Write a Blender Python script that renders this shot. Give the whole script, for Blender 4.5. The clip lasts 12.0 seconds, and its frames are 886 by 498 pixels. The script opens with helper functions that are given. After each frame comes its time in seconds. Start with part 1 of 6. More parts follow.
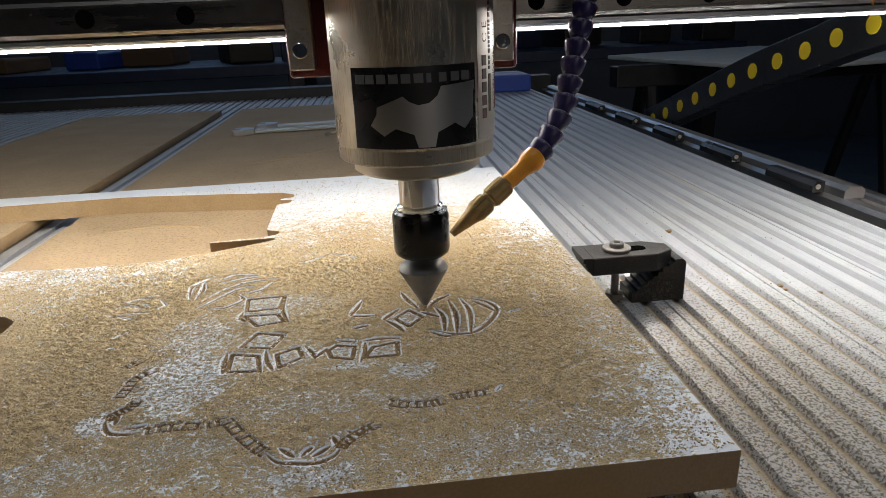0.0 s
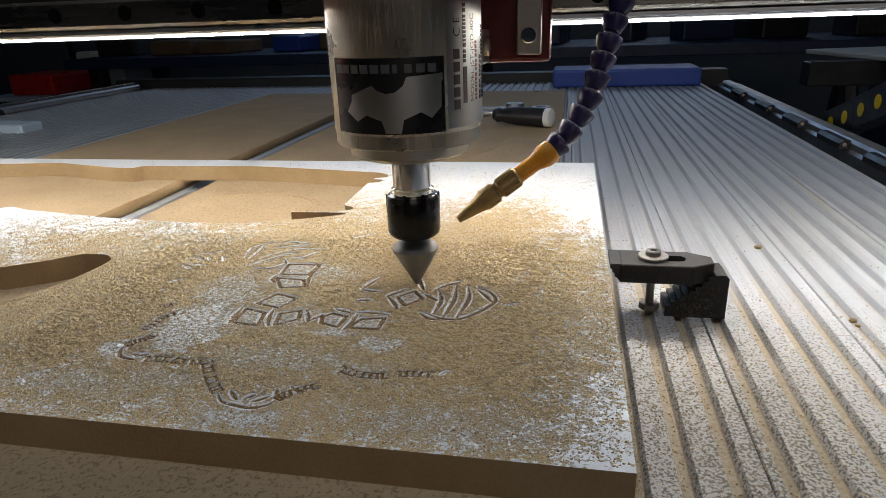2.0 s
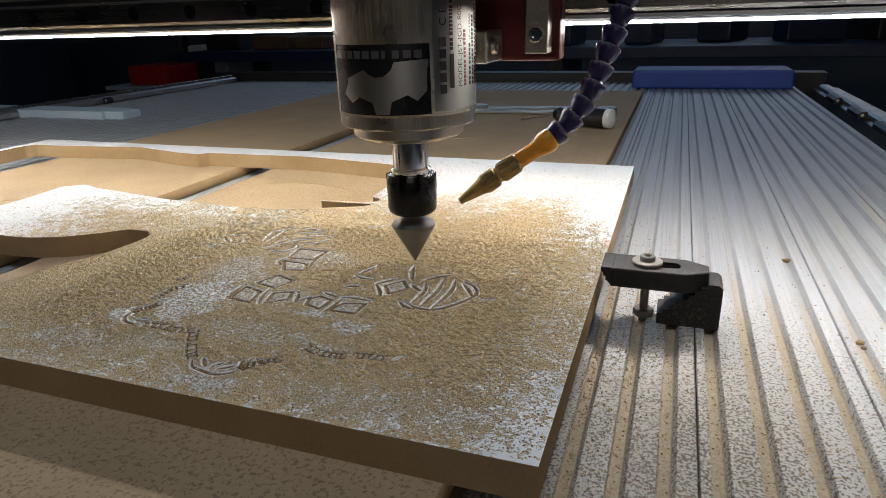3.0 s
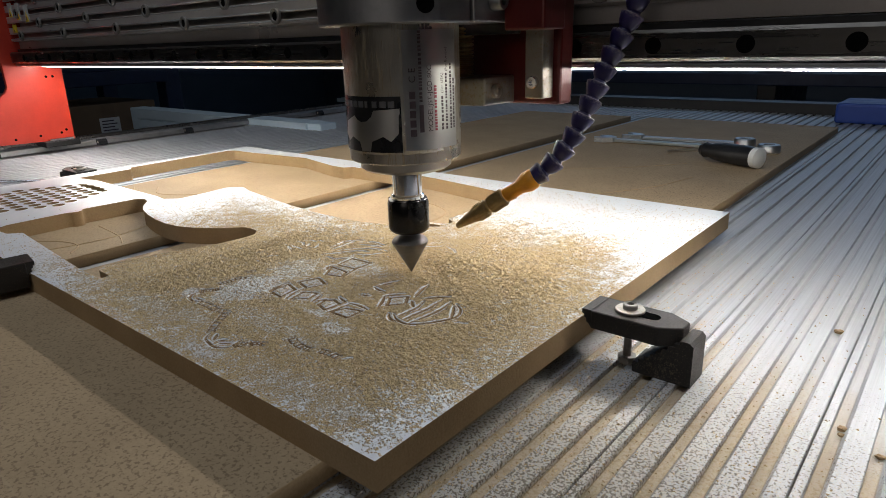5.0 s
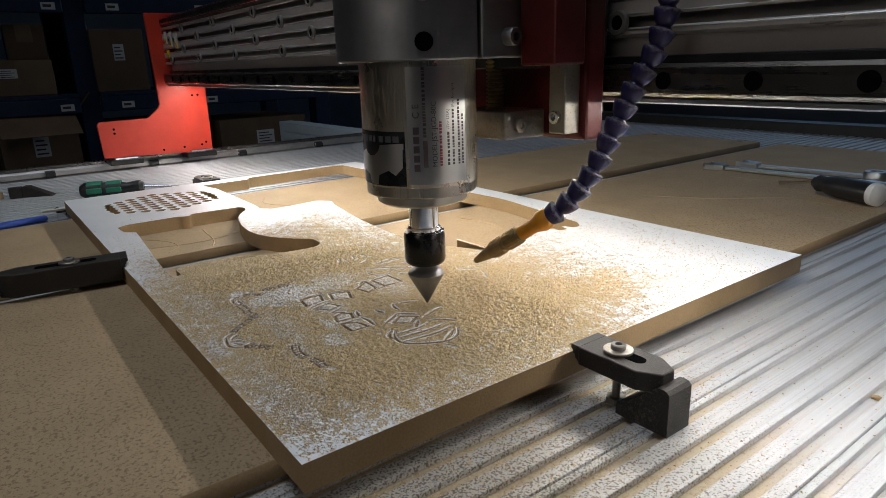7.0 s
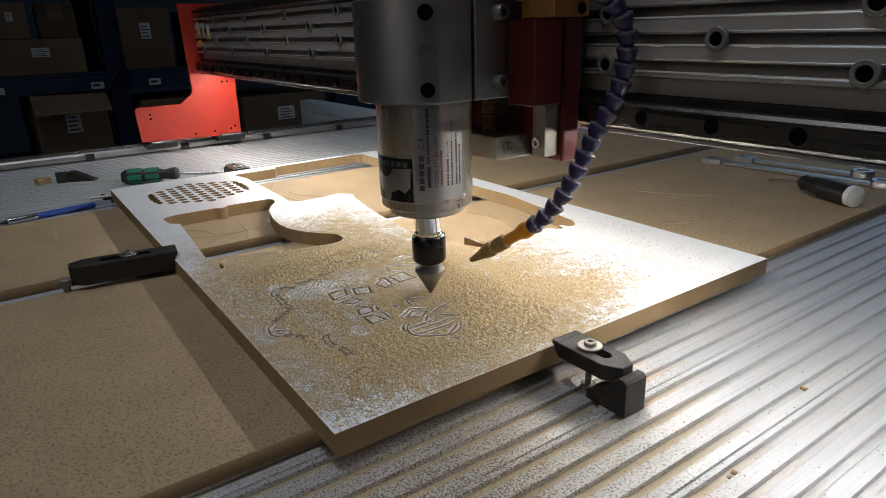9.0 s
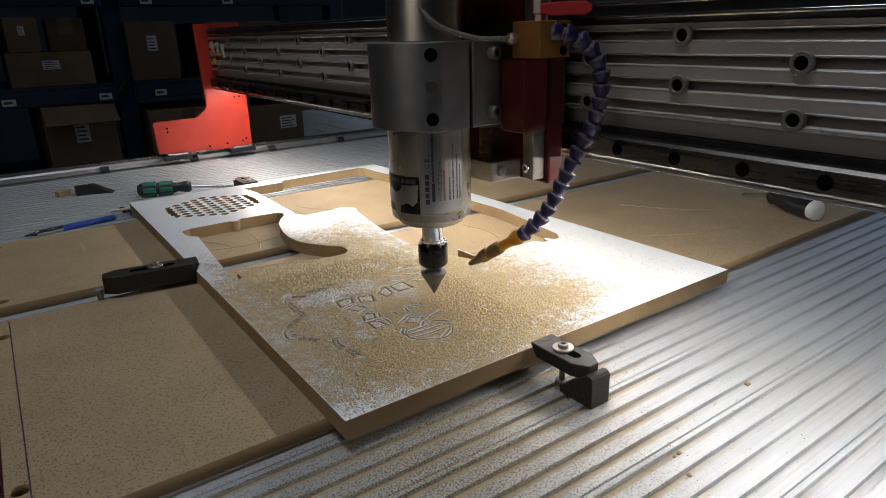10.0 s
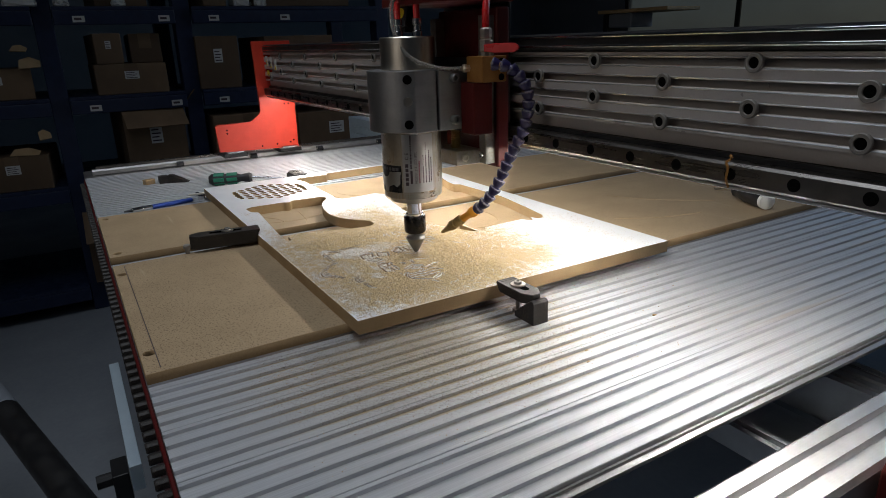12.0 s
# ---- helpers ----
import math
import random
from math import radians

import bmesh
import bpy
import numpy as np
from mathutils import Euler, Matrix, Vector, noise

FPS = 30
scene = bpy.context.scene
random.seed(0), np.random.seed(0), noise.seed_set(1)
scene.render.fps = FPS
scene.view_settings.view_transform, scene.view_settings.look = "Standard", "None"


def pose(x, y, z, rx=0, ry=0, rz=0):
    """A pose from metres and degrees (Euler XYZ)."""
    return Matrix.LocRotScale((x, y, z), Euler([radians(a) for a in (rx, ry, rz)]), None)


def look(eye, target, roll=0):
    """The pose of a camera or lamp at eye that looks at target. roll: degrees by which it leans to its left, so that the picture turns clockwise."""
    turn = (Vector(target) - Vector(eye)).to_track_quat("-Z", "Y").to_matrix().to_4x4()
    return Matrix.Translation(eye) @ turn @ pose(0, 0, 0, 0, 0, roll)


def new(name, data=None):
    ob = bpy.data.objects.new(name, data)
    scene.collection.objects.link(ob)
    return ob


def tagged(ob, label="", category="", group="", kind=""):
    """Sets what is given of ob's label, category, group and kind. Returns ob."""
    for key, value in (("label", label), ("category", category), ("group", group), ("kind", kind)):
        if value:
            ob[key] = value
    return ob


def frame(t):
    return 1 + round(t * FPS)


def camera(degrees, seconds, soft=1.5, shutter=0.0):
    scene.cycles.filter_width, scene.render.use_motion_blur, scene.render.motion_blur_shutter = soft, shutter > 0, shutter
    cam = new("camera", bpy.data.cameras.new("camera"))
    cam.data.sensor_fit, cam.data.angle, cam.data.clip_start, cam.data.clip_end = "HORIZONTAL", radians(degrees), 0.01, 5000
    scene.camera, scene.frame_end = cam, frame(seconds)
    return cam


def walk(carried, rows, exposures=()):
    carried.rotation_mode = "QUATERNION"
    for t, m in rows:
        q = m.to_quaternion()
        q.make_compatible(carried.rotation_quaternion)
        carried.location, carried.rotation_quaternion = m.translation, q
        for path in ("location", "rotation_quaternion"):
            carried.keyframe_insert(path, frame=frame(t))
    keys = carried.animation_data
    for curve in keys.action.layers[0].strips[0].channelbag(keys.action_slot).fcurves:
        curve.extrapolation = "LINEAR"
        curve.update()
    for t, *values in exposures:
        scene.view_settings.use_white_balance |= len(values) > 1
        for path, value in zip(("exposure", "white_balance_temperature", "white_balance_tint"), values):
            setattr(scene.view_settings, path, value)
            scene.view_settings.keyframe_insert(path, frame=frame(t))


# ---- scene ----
# The bed's top is z = 0, its slots run along y. The workpiece's near right corner is x = 0, y = 0.
cam = camera(70.0, 12.0, soft=0.6)
PATH = [
    (0, (-0.122, -0.178, 0.178), (0.057, 1.695, -0.499), -2.5),
    (0.5, (-0.106, -0.183, 0.178), (0.002, 1.698, -0.492), -2.6),
    (1, (-0.087, -0.186, 0.178), (-0.091, 1.694, -0.506), -2.4),
    (1.5, (-0.061, -0.187, 0.177), (-0.232, 1.685, -0.506), -2.1),
    (2, (-0.027, -0.186, 0.178), (-0.404, 1.652, -0.513), -2.1),
    (2.5, (0.005, -0.184, 0.177), (-0.502, 1.627, -0.504), -2.1),
    (3, (0.034, -0.182, 0.178), (-0.617, 1.579, -0.512), -1.8),
    (3.2, (0.047, -0.182, 0.18), (-0.65, 1.565, -0.502), -2.1),
    (4.8, (0.155, -0.155, 0.194), (-1.007, 1.326, -0.482), -1.9),
    (5, (0.17, -0.152, 0.196), (-1.057, 1.298, -0.431), -1.8),
    (5.5, (0.203, -0.137, 0.2), (-1.132, 1.236, -0.379), -2.0),
    (6, (0.228, -0.116, 0.203), (-1.166, 1.201, -0.367), -2.0),
    (6.5, (0.239, -0.101, 0.2), (-1.243, 1.114, -0.372), -2.1),
    (7, (0.245, -0.094, 0.205), (-1.302, 1.039, -0.364), -2.0),
    (7.2, (0.243, -0.094, 0.209), (-1.319, 1.012, -0.37), -2.0),
    (8.8, (0.297, -0.119, 0.245), (-1.254, 0.964, -0.401), -1.8),
    (9, (0.307, -0.128, 0.259), (-1.247, 0.944, -0.403), -1.7),
    (9.5, (0.337, -0.146, 0.28), (-1.218, 0.927, -0.377), -1.7),
    (10, (0.366, -0.163, 0.294), (-1.188, 0.914, -0.359), -1.7),
    (10.5, (0.415, -0.177, 0.303), (-1.149, 0.895, -0.332), -1.8),
    (11, (0.471, -0.199, 0.309), (-1.138, 0.806, -0.322), -1.6),
    (11.5, (0.528, -0.216, 0.309), (-1.095, 0.768, -0.323), -1.8),
    (12, (0.584, -0.233, 0.311), (-1.056, 0.726, -0.314), -1.8),
]
walk(cam, [(t, look(eye, target, roll)) for t, eye, target, roll in PATH],
     exposures=[(0.0, 0.0), (6.0, 0.0), (9.0, 0.0), (11.0, 0.05), (12.0, 0.34)])

# ---- light: the room's grey daylight from a far opening; the gantry's own light strip is below ----
world = bpy.data.worlds.new("world")
scene.world = world
world.use_nodes = True
sky = world.node_tree.nodes.new("ShaderNodeTexSky")
sky.sky_type, sky.sun_disc = "NISHITA", False
sky.sun_elevation, sky.sun_rotation = radians(25), radians(20)
world.node_tree.links.new(sky.outputs[0], world.node_tree.nodes["Background"].inputs[0])
world.node_tree.nodes["Background"].inputs[1].default_value = 0.05


def area_lamp(name, eye, target, sx, sy, watts, colour):
    data = bpy.data.lights.new(name, "AREA")
    data.shape, data.size, data.size_y, data.energy, data.color = "RECTANGLE", sx, sy, watts, colour
    ob = new(name, data)
    ob.matrix_world = look(eye, target)
    return ob


LED_POWER = 77.0
area_lamp("daylight_far_opening", (-0.4, 4.3, 1.55), (-0.3, 0.0, 0.0), 3.4, 1.0, 7.2, (0.26, 0.56, 1.0))
area_lamp("daylight_skylight", (-0.2, -0.40, 2.55), (-0.15, -0.05, 0.0), 1.6, 1.2, 6.6, (0.84, 0.91, 1.0)).data.spread = radians(96)
# unseen fill lamp added behind the camera to lift clamp and gantry fronts
area_lamp("south_fill_lamp", (1.3, -3.92, 1.3), (0.4, 0.2, 0.15), 2.4, 1.2, 1.5, (1.0, 0.83, 0.68)).data.spread = radians(62)


# ---- materials ----
class Nodes:
    """Shortcuts for a material's node tree."""

    def __init__(self, name, colour=(0.5, 0.5, 0.5), rough=0.5, metal=0.0):
        self.mat = bpy.data.materials.new(name)
        self.mat.use_nodes = True
        self.tree = self.mat.node_tree
        self.bsdf = self.tree.nodes["Principled BSDF"]
        self.set("Base Color", (*colour, 1)), self.set("Roughness", rough), self.set("Metallic", metal)
        self.where = self.tree.nodes.new("ShaderNodeTexCoord").outputs["Object"]

    def set(self, key, value):
        if isinstance(value, bpy.types.NodeSocket):
            self.tree.links.new(value, self.bsdf.inputs[key])
        else:
            self.bsdf.inputs[key].default_value = value

    def node(self, kind, *ins, out=0, operation=""):
        n = self.tree.nodes.new(kind)
        if operation:
            n.operation = operation
        for i, v in enumerate(ins):
            if v is None:
                continue
            if isinstance(v, bpy.types.NodeSocket):
                self.tree.links.new(v, n.inputs[i])
            else:
                n.inputs[i].default_value = v
        return n.outputs[out]

    def math(self, op, a, b=0.0, c=0.0):
        return self.node("ShaderNodeMath", a, b, c, operation=op)

    def scaled(self, s):
        return self.node("ShaderNodeVectorMath", self.where, s, operation="MULTIPLY")

    def noise(self, scale, detail=4.0, rough=0.55, vec=None):
        n = self.tree.nodes.new("ShaderNodeTexNoise")
        self.tree.links.new(vec or self.where, n.inputs["Vector"])
        n.inputs["Scale"].default_value, n.inputs["Detail"].default_value, n.inputs["Roughness"].default_value = scale, detail, rough
        return n.outputs["Fac"]

    def remap(self, v, a, b, c=0.0, d=1.0):
        n = self.tree.nodes.new("ShaderNodeMapRange")
        self.tree.links.new(v, n.inputs[0])
        for i, x in enumerate((a, b, c, d)):
            n.inputs[i + 1].default_value = x
        return n.outputs[0]

    def mix(self, f, a, b):
        n = self.tree.nodes.new("ShaderNodeMix")
        n.data_type = "RGBA"
        for sock, v in ((n.inputs[0], f), (n.inputs[6], a), (n.inputs[7], b)):
            if isinstance(v, bpy.types.NodeSocket):
                self.tree.links.new(v, sock)
            else:
                sock.default_value = v if isinstance(v, float) else (*v, 1)
        return n.outputs[2]

    def bump(self, h, strength=0.3, dist=0.001):
        n = self.tree.nodes.new("ShaderNodeBump")
        n.inputs["Strength"].default_value, n.inputs["Distance"].default_value = strength, dist
        self.tree.links.new(h, n.inputs["Height"])
        self.set("Normal", n.outputs[0])

    def random(self):
        return self.tree.nodes.new("ShaderNodeObjectInfo").outputs["Random"]

    def island(self):
        return self.tree.nodes.new("ShaderNodeNewGeometry").outputs["Random Per Island"]

    def axes(self):
        n = self.tree.nodes.new("ShaderNodeSeparateXYZ")
        self.tree.links.new(self.where, n.inputs[0])
        return n.outputs


def worn(name, a, b, rough=0.5, metal=0.0, scale=30.0, fine=400.0, bump=0.15, spread=0.12):
    """A surface of two close tones with stains, grain and uneven gloss."""
    m = Nodes(name, a, rough, metal)
    big, small = m.noise(scale, 5.0), m.noise(fine, 3.0)
    f = m.remap(m.math("ADD", m.math("MULTIPLY", big, 0.7), m.math("MULTIPLY", small, 0.3)), 0.35, 0.65)
    m.set("Base Color", m.mix(f, a, b))
    m.set("Roughness", m.remap(big, 0.3, 0.7, max(0.03, rough - spread), min(1.0, rough + spread)))
    m.bump(small, bump, 0.0006)
    return m.mat


def metal_brushed(name, colour, rough, stretch=(40.0, 40.0, 900.0), dark=0.8, spread=0.1):
    m = Nodes(name, colour, rough, 1.0)
    grain = m.noise(1.0, 3.0, 0.6, m.scaled(stretch))
    stain = m.noise(22.0, 5.0)
    m.set("Base Color", m.mix(m.remap(stain, 0.35, 0.7), colour, tuple(c * dark for c in colour)))
    m.set("Roughness", m.remap(m.math("ADD", grain, stain), 0.7, 1.3, rough - spread, rough + spread))
    m.bump(grain, 0.04, 0.0002)
    return m.mat


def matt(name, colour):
    """The shade inside a hole as a near-black colour: no gloss at all."""
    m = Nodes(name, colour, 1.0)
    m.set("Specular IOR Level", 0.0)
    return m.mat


def glow(name, colour, strength):
    m = Nodes(name, colour, 0.5)
    m.set("Emission Color", (*colour, 1)), m.set("Emission Strength", strength)
    return m.mat


def bed_aluminium():
    """Mill-finish extrusion with drawn streaks along y, tan dust and dark specks round the workpiece."""
    m = Nodes("bed_aluminium", (0.62, 0.63, 0.65), 0.36, 0.9)
    x, y, z = m.axes()
    streak = m.noise(1.0, 4.0, 0.6, m.scaled((700.0, 6.0, 60.0)))
    cloud = m.noise(9.0, 5.0)
    base = m.mix(m.remap(streak, 0.3, 0.7), (0.44, 0.455, 0.485), (0.57, 0.585, 0.615))
    base = m.mix(m.remap(cloud, 0.5, 0.75, 0.0, 0.16), base, (0.50, 0.46, 0.39))
    off = m.node("ShaderNodeVectorMath", m.where, (-0.05, -0.06, 0.0), operation="ADD")
    off = m.node("ShaderNodeVectorMath", off, (4.6, 3.2, 0.0), operation="MULTIPLY")
    far = m.node("ShaderNodeVectorMath", off, operation="LENGTH", out=1)
    near = m.remap(m.math("ADD", far, m.math("MULTIPLY", cloud, 0.5)), 0.30, 1.05, 1.0, 0.0)
    grit = m.noise(900.0, 3.0, 0.65)
    dust = m.remap(m.math("ADD", grit, m.math("MULTIPLY", near, 0.24)), 0.60, 0.70)
    base = m.mix(m.math("MULTIPLY", dust, m.remap(near, 0.0, 0.3)), base, (0.47, 0.43, 0.37))
    speck = m.remap(m.math("ADD", m.noise(720.0, 3.0, 0.65), m.math("MULTIPLY", near, 0.13)), 0.615, 0.655)
    base = m.mix(m.math("MULTIPLY", speck, m.remap(near, 0.0, 0.4, 0.0, 0.85)), base, (0.11, 0.085, 0.06))
    packed = m.math("MULTIPLY", m.remap(z, 0.0567, 0.0574, 1.0, 0.0), m.remap(near, 0.05, 0.35, 0.10, 0.75))
    base = m.mix(packed, base, (0.42, 0.32, 0.19))
    stain = m.remap(m.noise(1.0, 4.0, 0.5, m.scaled((60.0, 3.0, 1.0))), 0.64, 0.74, 0.0, 0.4)
    base = m.mix(stain, base, (0.42, 0.33, 0.19))
    m.set("Base Color", base)
    m.set("Metallic", m.remap(m.math("MAXIMUM", m.math("MAXIMUM", m.math("MULTIPLY", dust, near), packed), stain), 0.0, 1.0, 0.72, 0.10))
    m.set("Roughness", m.remap(m.math("ADD", streak, m.math("MULTIPLY", near, 0.3)), 0.3, 1.0, 0.54, 0.70))
    m.bump(m.math("ADD", streak, m.math("MULTIPLY", dust, 1.5)), 0.12, 0.0005)
    return m.mat


def board_top():
    """White melamine under blown sawdust: thick round the carving, thinning to clean white."""
    m = Nodes("white_melamine_with_sawdust", (0.8, 0.8, 0.8), 0.35)
    x, y, z = m.axes()
    off = m.node("ShaderNodeVectorMath", m.where, (0.155, -0.110, 0.0), operation="ADD")
    off = m.node("ShaderNodeVectorMath", off, (2.6, 3.4, 0.0), operation="MULTIPLY")
    far = m.node("ShaderNodeVectorMath", off, operation="LENGTH", out=1)
    cloud = m.noise(16.0, 4.0, 0.6)
    mid = m.noise(110.0, 4.0, 0.65)
    clump = m.noise(430.0, 3.0, 0.65, m.scaled((1.0, 1.3, 1.0)))
    grain = m.noise(1300.0, 3.0, 0.65)
    cover = m.remap(m.math("ADD", far, m.math("MULTIPLY", m.math("SUBTRACT", cloud, 0.5), 0.75)), 0.46, 1.12, 0.495, 0.15)
    cover = m.math("ADD", cover, m.math("MULTIPLY", m.math("SUBTRACT", mid, 0.5), 0.42))
    front = m.remap(m.math("ADD", y, m.math("MULTIPLY", cloud, 0.05)), 0.005, 0.09, 0.115, 0.0)
    side = m.remap(m.math("ADD", x, m.math("MULTIPLY", m.math("SUBTRACT", cloud, 0.5), 0.06)), -0.050, 0.0, 0.0, 0.100)
    cover = m.math("SUBTRACT", m.math("SUBTRACT", cover, side), front)
    level = m.math("ADD", m.math("MULTIPLY", clump, 0.62), m.math("MULTIPLY", grain, 0.38))
    mask = m.remap(m.math("ADD", level, cover), 0.855, 0.885)
    tan = m.mix(m.remap(grain, 0.3, 0.7), (0.49, 0.36, 0.18), (0.71, 0.55, 0.32))
    # low clumps get a darker tan: shade between grains put into the colour
    tan = m.mix(m.remap(clump, 0.38, 0.6), m.mix(0.4, tan, (0.24, 0.155, 0.065)), tan)
    white = m.mix(m.remap(cloud, 0.3, 0.8), (0.73, 0.75, 0.775), (0.65, 0.67, 0.695))
    mask = m.math("MULTIPLY", mask, m.remap(m.noise(950.0, 2.0, 0.6), 0.62, 0.68, 1.0, 0.45))
    core = m.mix(m.remap(grain, 0.3, 0.7), (0.20, 0.125, 0.058), (0.36, 0.24, 0.12))
    swept = m.tree.nodes.new("ShaderNodeAttribute")
    swept.attribute_name = "swept"
    mask = m.math("MULTIPLY", mask, m.remap(m.math("ADD", swept.outputs["Fac"], m.math("MULTIPLY", m.math("SUBTRACT", level, 0.5), 2.2)), 0.45, 0.62, 1.0, 0.0))
    cut = m.remap(z, 0.0275, 0.0279, 1.0, 0.0)
    m.set("Base Color", m.mix(cut, m.mix(mask, white, tan), core))
    m.set("Roughness", m.remap(m.math("MAXIMUM", mask, cut), 0.0, 1.0, 0.32, 0.95))
    rough = m.math("ADD", m.math("MULTIPLY", clump, 0.5), m.math("MULTIPLY", grain, 0.5))
    m.bump(m.math("MULTIPLY", rough, m.remap(mask, 0.0, 1.0, 0.05, 1.0)), 1.0, 0.0028)
    return m.mat


def mdf(name, a, b, dusty=0.0):
    m = Nodes(name, a, 0.75)
    big, fine = m.noise(14.0, 5.0, 0.6), m.noise(650.0, 3.0, 0.6)
    f = m.remap(m.math("ADD", m.math("MULTIPLY", big, 0.6), m.math("MULTIPLY", fine, 0.4)), 0.38, 0.62)
    col = m.mix(f, a, b)
    if dusty:
        x, y, z = m.axes()
        near = m.remap(m.math("ADD", x, m.math("MULTIPLY", big, 0.25)), -0.75, -0.05, 0.25, 1.0)
        speck = m.remap(m.noise(420.0, 3.0, 0.7), 0.52, 0.62)
        col = m.mix(m.math("MULTIPLY", speck, m.math("MULTIPLY", near, dusty)), col, (0.16, 0.105, 0.055))
        scuff = m.remap(m.noise(1.0, 4.0, 0.6, m.scaled((5.0, 60.0, 1.0))), 0.64, 0.72, 0.0, 0.4)
        col = m.mix(scuff, col, (0.52, 0.42, 0.28))
    m.set("Base Color", col)
    m.bump(fine, 0.35, 0.0007)
    return m.mat


def dusty(name, base, dust, rough, metal, amount, scale=700.0, stretch=(1.0, 1.0, 1.0)):
    """Metal with specks and films of lodged sawdust."""
    m = Nodes(name, base, rough, metal)
    film, grit = m.noise(28.0, 5.0, 0.6), m.noise(scale, 3.0, 0.7, m.scaled(stretch))
    specks = m.remap(m.math("ADD", grit, m.math("MULTIPLY", film, 0.35)), 0.80 - amount, 0.90 - amount, 0.0, 0.8)
    worn_base = m.mix(m.remap(film, 0.3, 0.7), base, tuple(0.72 * c for c in base))
    m.set("Base Color", m.mix(specks, worn_base, dust))
    m.set("Metallic", m.remap(specks, 0.0, 1.0, metal, 0.0))
    m.set("Roughness", m.remap(m.math("ADD", film, specks), 0.3, 1.4, max(0.05, rough - 0.08), 0.85))
    m.bump(m.math("ADD", grit, m.math("MULTIPLY", specks, 1.5)), 0.25, 0.0006)
    return m.mat


def cardboard():
    m = Nodes("cardboard", (0.3, 0.2, 0.11), 0.8)
    big, fine = m.noise(7.0, 4.0), m.noise(160.0, 3.0)
    shade = m.mix(m.random(), (0.12, 0.075, 0.042), (0.25, 0.16, 0.088))
    m.set("Base Color", m.mix(m.remap(big, 0.3, 0.7, 0.0, 0.5), shade, (0.06, 0.04, 0.024)))
    m.bump(fine, 0.2, 0.002)
    return m.mat


def chips():
    m = Nodes("sawdust_chips", (0.5, 0.36, 0.2), 0.95)
    m.set("Base Color", m.mix(m.island(), (0.28, 0.185, 0.085), (0.74, 0.56, 0.33)))
    return m.mat


def flakes():
    m = Nodes("melamine_flakes", (0.8, 0.8, 0.78), 0.6)
    m.set("Base Color", m.mix(m.island(), (0.55, 0.5, 0.42), (0.86, 0.86, 0.85)))
    return m.mat


def hose_plastic():
    """Dark purple plastic with pale dust lodged on each cup's rim."""
    m = Nodes("purple_hose_plastic", (0.02, 0.014, 0.09), 0.36)
    x, y, z = m.axes()
    blot = m.noise(260.0, 4.0, 0.65)
    rim = m.math("MULTIPLY", m.remap(z, 0.0012, 0.0034), m.remap(z, 0.0060, 0.0045))
    dust = m.remap(m.math("ADD", blot, m.math("MULTIPLY", rim, 0.22)), 0.62, 0.82, 0.0, 0.45)
    m.set("Base Color", m.mix(dust, m.mix(blot, (0.010, 0.008, 0.045), (0.024, 0.018, 0.095)), (0.33, 0.30, 0.29)))
    m.set("Roughness", m.remap(dust, 0.0, 0.6, 0.34, 0.85))
    m.bump(blot, 0.15, 0.0004)
    return m.mat


def frosted(name, colour):
    m = Nodes(name, colour, 1.0)
    m.set("Transmission Weight", 1.0), m.set("IOR", 1.05)
    m.set("Base Color", m.mix(m.noise(3.0, 4.0), colour, tuple(0.7 * c for c in colour)))
    return m.mat


def clear(name, colour):
    m = Nodes(name, colour, 0.12)
    m.set("Transmission Weight", 0.85), m.set("IOR", 1.4)
    return m.mat


